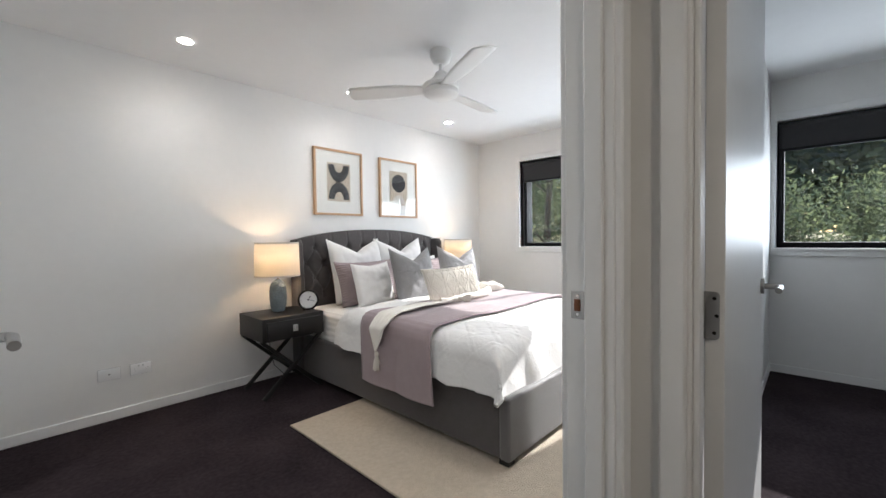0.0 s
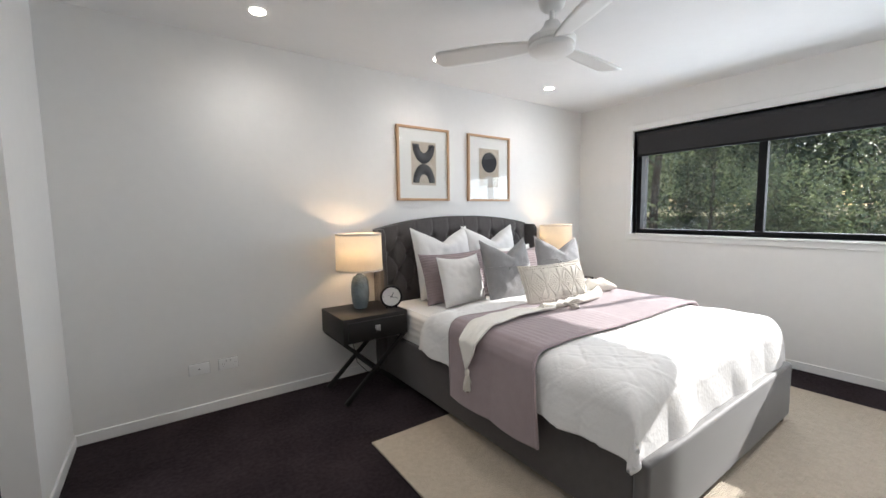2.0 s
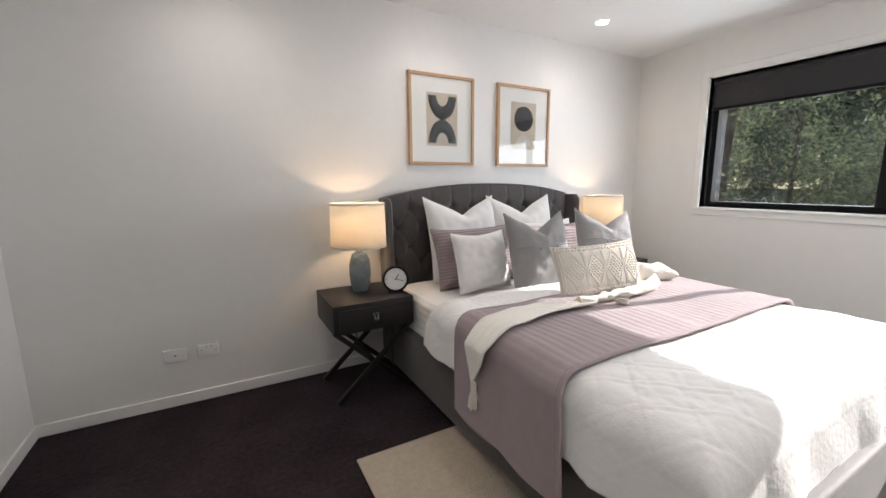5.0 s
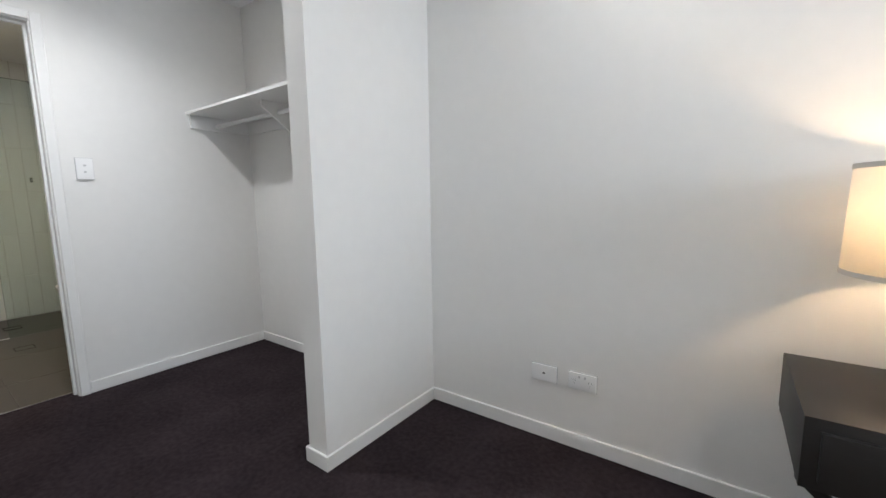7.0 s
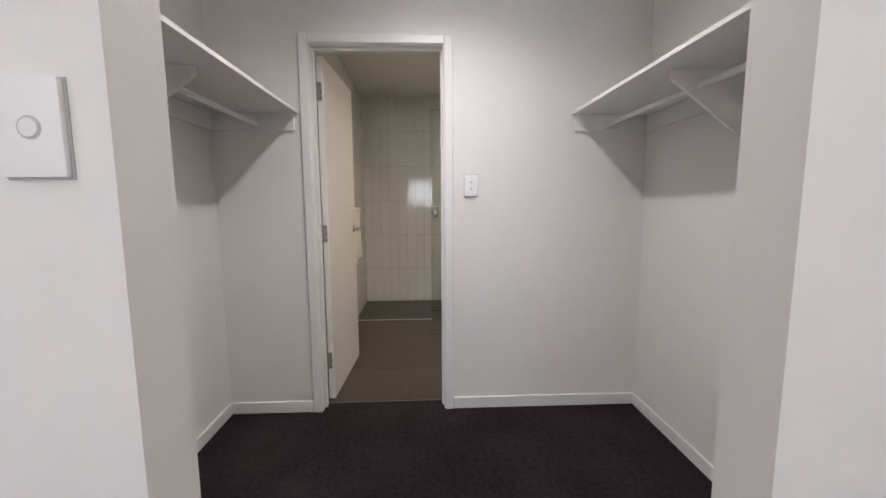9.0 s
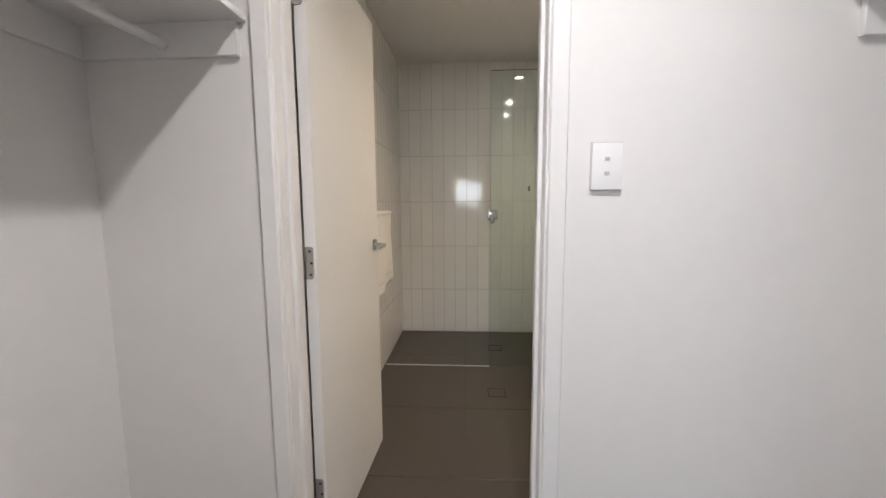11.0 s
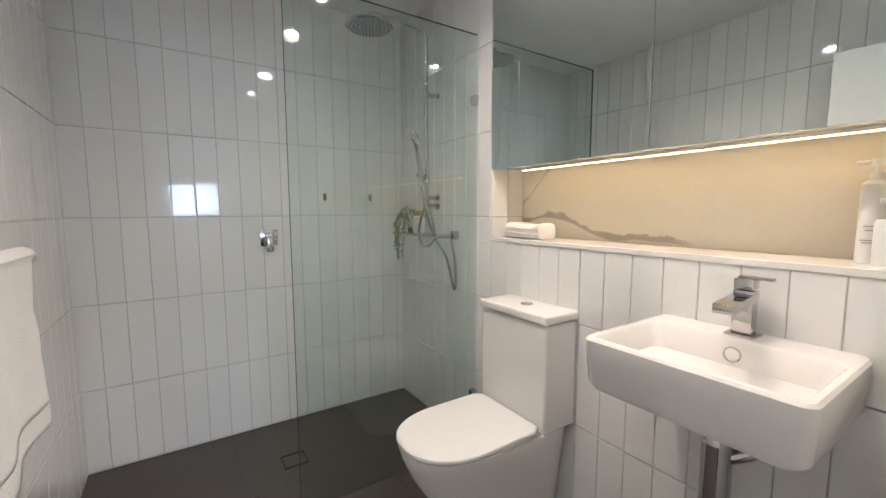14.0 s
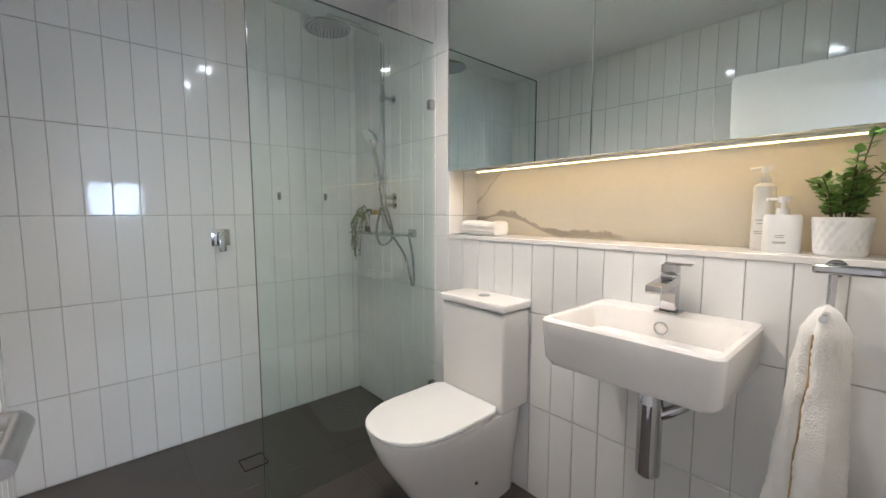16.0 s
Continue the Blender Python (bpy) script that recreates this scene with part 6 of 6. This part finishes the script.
tube(bm, smooth_path([(-2.55, -0.325, 0.70), (-2.55, -0.36, 0.72), (-2.545, -0.37, 0.80), (-2.535, -0.36, 0.86), (-2.52, -0.34, 0.87)]), 0.006, 10)
part("flexible_hose", bm, CHROME, stop)

# ---- outside ----
inside = set(scene.objects)
gm = bmesh.new()
surface(gm, lambda u, v: (4.84 + 400 * u ** 2.2, (v - 0.5) * 2 * (40 + 400 * u), -0.45 + 0.25 * math.sin(u * 40) * min(1, u * 20) + 2.0 * u), 60, 40)
surface(gm, lambda u, v: (4.84 - 400 * u, (v - 0.5) * 900, -0.46), 2, 2)
single("ground", gm, GRASS, "dry grassy ground outside the windows", "ground", "structure")
boxes("eave", BRICK_OUT, "plain eave above the windows outside", "eave", (4.84, 5.30, -7, 0.6, 2.42, 2.56))


def tree_mesh(seed, height, spread, leaves, lean):
    """A slender bush tree: a tapered trunk with limbs, and clumps of small leaves with gaps between them."""
    r = random.Random(seed)
    bt, lf = bmesh.new(), bmesh.new()
    top = Vector((lean, r.uniform(-0.3, 0.3), height))
    trunk = smooth_path([(0, 0, -0.3), (lean * 0.2 + r.uniform(-0.1, 0.1), r.uniform(-0.1, 0.1), height * 0.35), (lean * 0.6, r.uniform(-0.2, 0.2), height * 0.7), top], 6)
    tube(bt, trunk, [0.085 * (1 - 0.85 * i / len(trunk)) * height / 5 for i in range(len(trunk))], 8)
    tips = []
    for k in range(15):
        i = r.randrange(4, len(trunk) - 1)
        b = trunk[i]
        an = r.uniform(0, 6.28)
        ln = spread * r.uniform(0.4, 1.0)
        tip = b + Vector((math.cos(an) * ln, math.sin(an) * ln, r.uniform(-0.1, 0.8)))
        mid = (b + tip) / 2 + Vector((0, 0, 0.15))
        pth = smooth_path([b, mid, tip], 4)
        tube(bt, pth, [0.028 * (1 - 0.8 * q / len(pth)) for q in range(len(pth))], 5)
        tips += [tip, mid, (mid + tip) / 2]
    tips += trunk[8:]
    co, fa = [], []
    for k in range(leaves):
        c = r.choice(tips)
        p = c + Vector((r.gauss(0, 0.30), r.gauss(0, 0.30), r.gauss(0, 0.24)))
        w = Vector((r.uniform(-1, 1), r.uniform(-1, 1), r.uniform(-1.2, 0.3))).normalized()
        s = w.orthogonal().normalized()
        s.rotate(Matrix.Rotation(r.uniform(0, 3.14), 3, w))
        ln, wd = r.uniform(0.07, 0.14), r.uniform(0.014, 0.026)
        n = len(co)
        co += [p, p + w * ln * 0.5 + s * wd, p + w * ln, p + w * ln * 0.5 - s * wd]
        fa.append((n, n + 1, n + 2, n + 3))
    me = bpy.data.meshes.new("crown")
    me.from_pydata([tuple(c) for c in co], [], fa)
    me.materials.append(FOLIAGE)
    return finish(bt, "trunk", BARK), me


kinds = [tree_mesh(s, h, sp, n, ln) for s, h, sp, n, ln in ((1, 5.2, 1.3, 4200, 0.4), (2, 6.4, 1.5, 5200, -0.3), (3, 4.2, 1.2, 4200, 0.2), (4, 2.2, 0.9, 3600, 0.1))]
tr = random.Random(12)
spots = []
for row, (dist, n) in enumerate(((5.0, 9), (7.5, 13), (11.0, 16), (16.0, 20), (23.0, 22))):
    for k in range(n):
        spots.append((4.84 + dist + tr.uniform(-1.2, 1.2), -3.0 + (k + 0.5 - n / 2) * (1.5 + dist * 0.14) + tr.uniform(-0.6, 0.6), row))
for x, y, row in spots:
    tm, cm = kinds[tr.randrange(4) if row else (3 if tr.random() < 0.6 else tr.randrange(3))]
    k = tr.uniform(0.8, 1.25)
    if -4.6 < y + 0.2 * (x - 4.6) < 1.2:
        # the gap through which the low sun reaches the window
        tm, cm = kinds[(3, 3, 3, 2, 0)[row]]
        k = min(k, 1.0)
    t = thing("tree", (x, y, -0.4), "slender bushland tree with fine grey-green leaves", "tree", "bushland trees")
    for nm, me in (("trunk", tm), ("crown", cm)):
        o = new(nm, me)
        o.parent = t
    t.matrix_basis = pose(x, y, -0.4, 0, 0, tr.uniform(0, 360)) @ Matrix.Diagonal((k, k, k * tr.uniform(0.9, 1.15), 1))

# far woods that close the view
wr = random.Random(31)
co, fa = [], []
for k in range(110000):
    d = 40 + 22 * wr.random() ** 1.5
    a = wr.uniform(-1.25, 1.25)
    p = Vector((4.8 + d * math.cos(a), -2.5 + d * math.sin(a) * 1.6, 1.2 + (14 + 2.5 * math.sin(a * 9) + 1.5 * math.sin(a * 23)) * wr.random() ** 0.8))
    w = Vector((wr.uniform(-1, 1), wr.uniform(-1, 1), wr.uniform(-1, 1))).normalized()
    s = w.orthogonal().normalized() * wr.uniform(0.20, 0.42)
    w *= wr.uniform(0.6, 1.3)
    n = len(co)
    co += [p, p + w * 0.5 + s, p + w, p + w * 0.5 - s]
    fa.append((n, n + 1, n + 2, n + 3))
me = bpy.data.meshes.new("far_woods")
me.from_pydata([tuple(c) for c in co], [], fa)
me.materials.append(FOLIAGE)
tagged(new("far_woods", me), "dense grey-green bushland in the distance", "trees", kind="stuff")

outside = set(scene.objects) - inside

# ---- tiles ----
TW, TH, PT, PH = 0.0995, 0.3975, 0.102, 0.400
tile_cache = {}


def tile_mesh(w, h):
    key = (round(w, 3), round(h, 3))
    if key not in tile_cache:
        b = bmesh.new()
        e = 0.0022
        loft(b, [[(-w / 2, 0, -h / 2), (w / 2, 0, -h / 2), (w / 2, 0, h / 2), (-w / 2, 0, h / 2)],
                 [(-w / 2, -0.0035, -h / 2), (w / 2, -0.0035, -h / 2), (w / 2, -0.0035, h / 2), (-w / 2, -0.0035, h / 2)],
                 [(-w / 2 + e, -0.0050, -h / 2 + e), (w / 2 - e, -0.0050, -h / 2 + e), (w / 2 - e, -0.0050, h / 2 - e), (-w / 2 + e, -0.0050, h / 2 - e)]])
        tile_cache[key] = finish(b, "tile", TILE, smooth=False)
    return tile_cache[key]


tilt = random.Random(77)


def tile_wall(parent, p0, along, length, phase, turn, holes=(), z1=HE):
    """Upright tiles on a wall from the plan point p0: along is the way of the wall, turn faces the tiles into the room."""
    n0 = math.floor((0 - phase) / PT)
    for i in range(n0, int(length / PT) + 3):
        a0, a1 = max(0, phase + i * PT), min(length, phase + i * PT + TW)
        if a1 - a0 < 0.008:
            continue
        for j in range(6):
            b0, b1 = j * PH + 0.001, min(z1, j * PH + TH)
            cells = [(a0, a1, b0, b1)]
            for h0, h1, g0, g1 in holes:
                nxt = []
                for c in cells:
                    if c[1] <= h0 or c[0] >= h1 or c[3] <= g0 or c[2] >= g1:
                        nxt.append(c)
                        continue
                    if c[2] < g0 - 0.008:
                        nxt.append((c[0], c[1], c[2], g0))
                    if c[3] > g1 + 0.008:
                        nxt.append((c[0], c[1], g1, c[3]))
                    if c[0] < h0 - 0.008:
                        nxt.append((c[0], h0, max(c[2], g0), min(c[3], g1)))
                    if c[1] > h1 + 0.008:
                        nxt.append((h1, c[1], max(c[2], g0), min(c[3], g1)))
                cells = nxt
            for c in cells:
                o = new("tile", tile_mesh(c[1] - c[0], c[3] - c[2]))
                o.parent = parent
                ac = (c[0] + c[1]) / 2
                o.matrix_basis = pose(p0[0] + along[0] * ac, p0[1] + along[1] * ac, (c[2] + c[3]) / 2, tilt.gauss(0, 0.06), 0, turn + tilt.gauss(0, 0.10))


LN = XE - XS
tile_wall(wall_ew, (XS, YS), (0, 1), YN - YS, (-1.68 - YS) % PT, 90)
tile_wall(wall_en, (XS, YN), (1, 0), LN + 0.003, (-2.519 - XS) % PT, 0, ((-3.345 - XS, LN + 0.05, 1.085, HE),))
tile_wall(wall_es, (XE + 0.003, YS), (-1, 0), LN + 0.003, 0.03, 180)

# the ensuite's own grid stands a little off the bedroom's
for o in [o for o in scene.objects if o.parent is None and (o in ensuite_walls or (o not in before_ensuite and o.type != "CAMERA" and o.location.x < -1.9)) and o not in outside]:
    o.location += Vector((0.025, 0.04, 0))

tile_wall(wall_ee, (XA - 0.004, YN + 0.04), (0, -1), YN - YS, 0.02, -90, ((YN + 0.04 - D1 - 0.025, YN + 0.04 - D0 + 0.025, 0, DH + 0.025),))

# floor tiles
floor_tiles = [(x0, min(x0 + 0.597, x1), y0, min(y0 + 0.597, -0.309)) for xs, x1 in ((-4.26, -3.472), (-3.458, XC - 0.026)) for x0 in np.arange(xs, x1, 0.6) for y0 in np.arange(-1.975, -0.31, 0.6)]
for x0, x1, y0, y1 in floor_tiles:
    if x1 - x0 < 0.02 or y1 - y0 < 0.02:
        continue
    low = -0.004 if x1 < -3.46 else 0.0
    bm = bmesh.new()
    box(bm, x0, x1, y0, y1, -0.006, low, 0.0008, 1)
    o = new("floor_tile", finish(bm, "floor_tile", FTILE, smooth=False))
    o.parent = floor_e
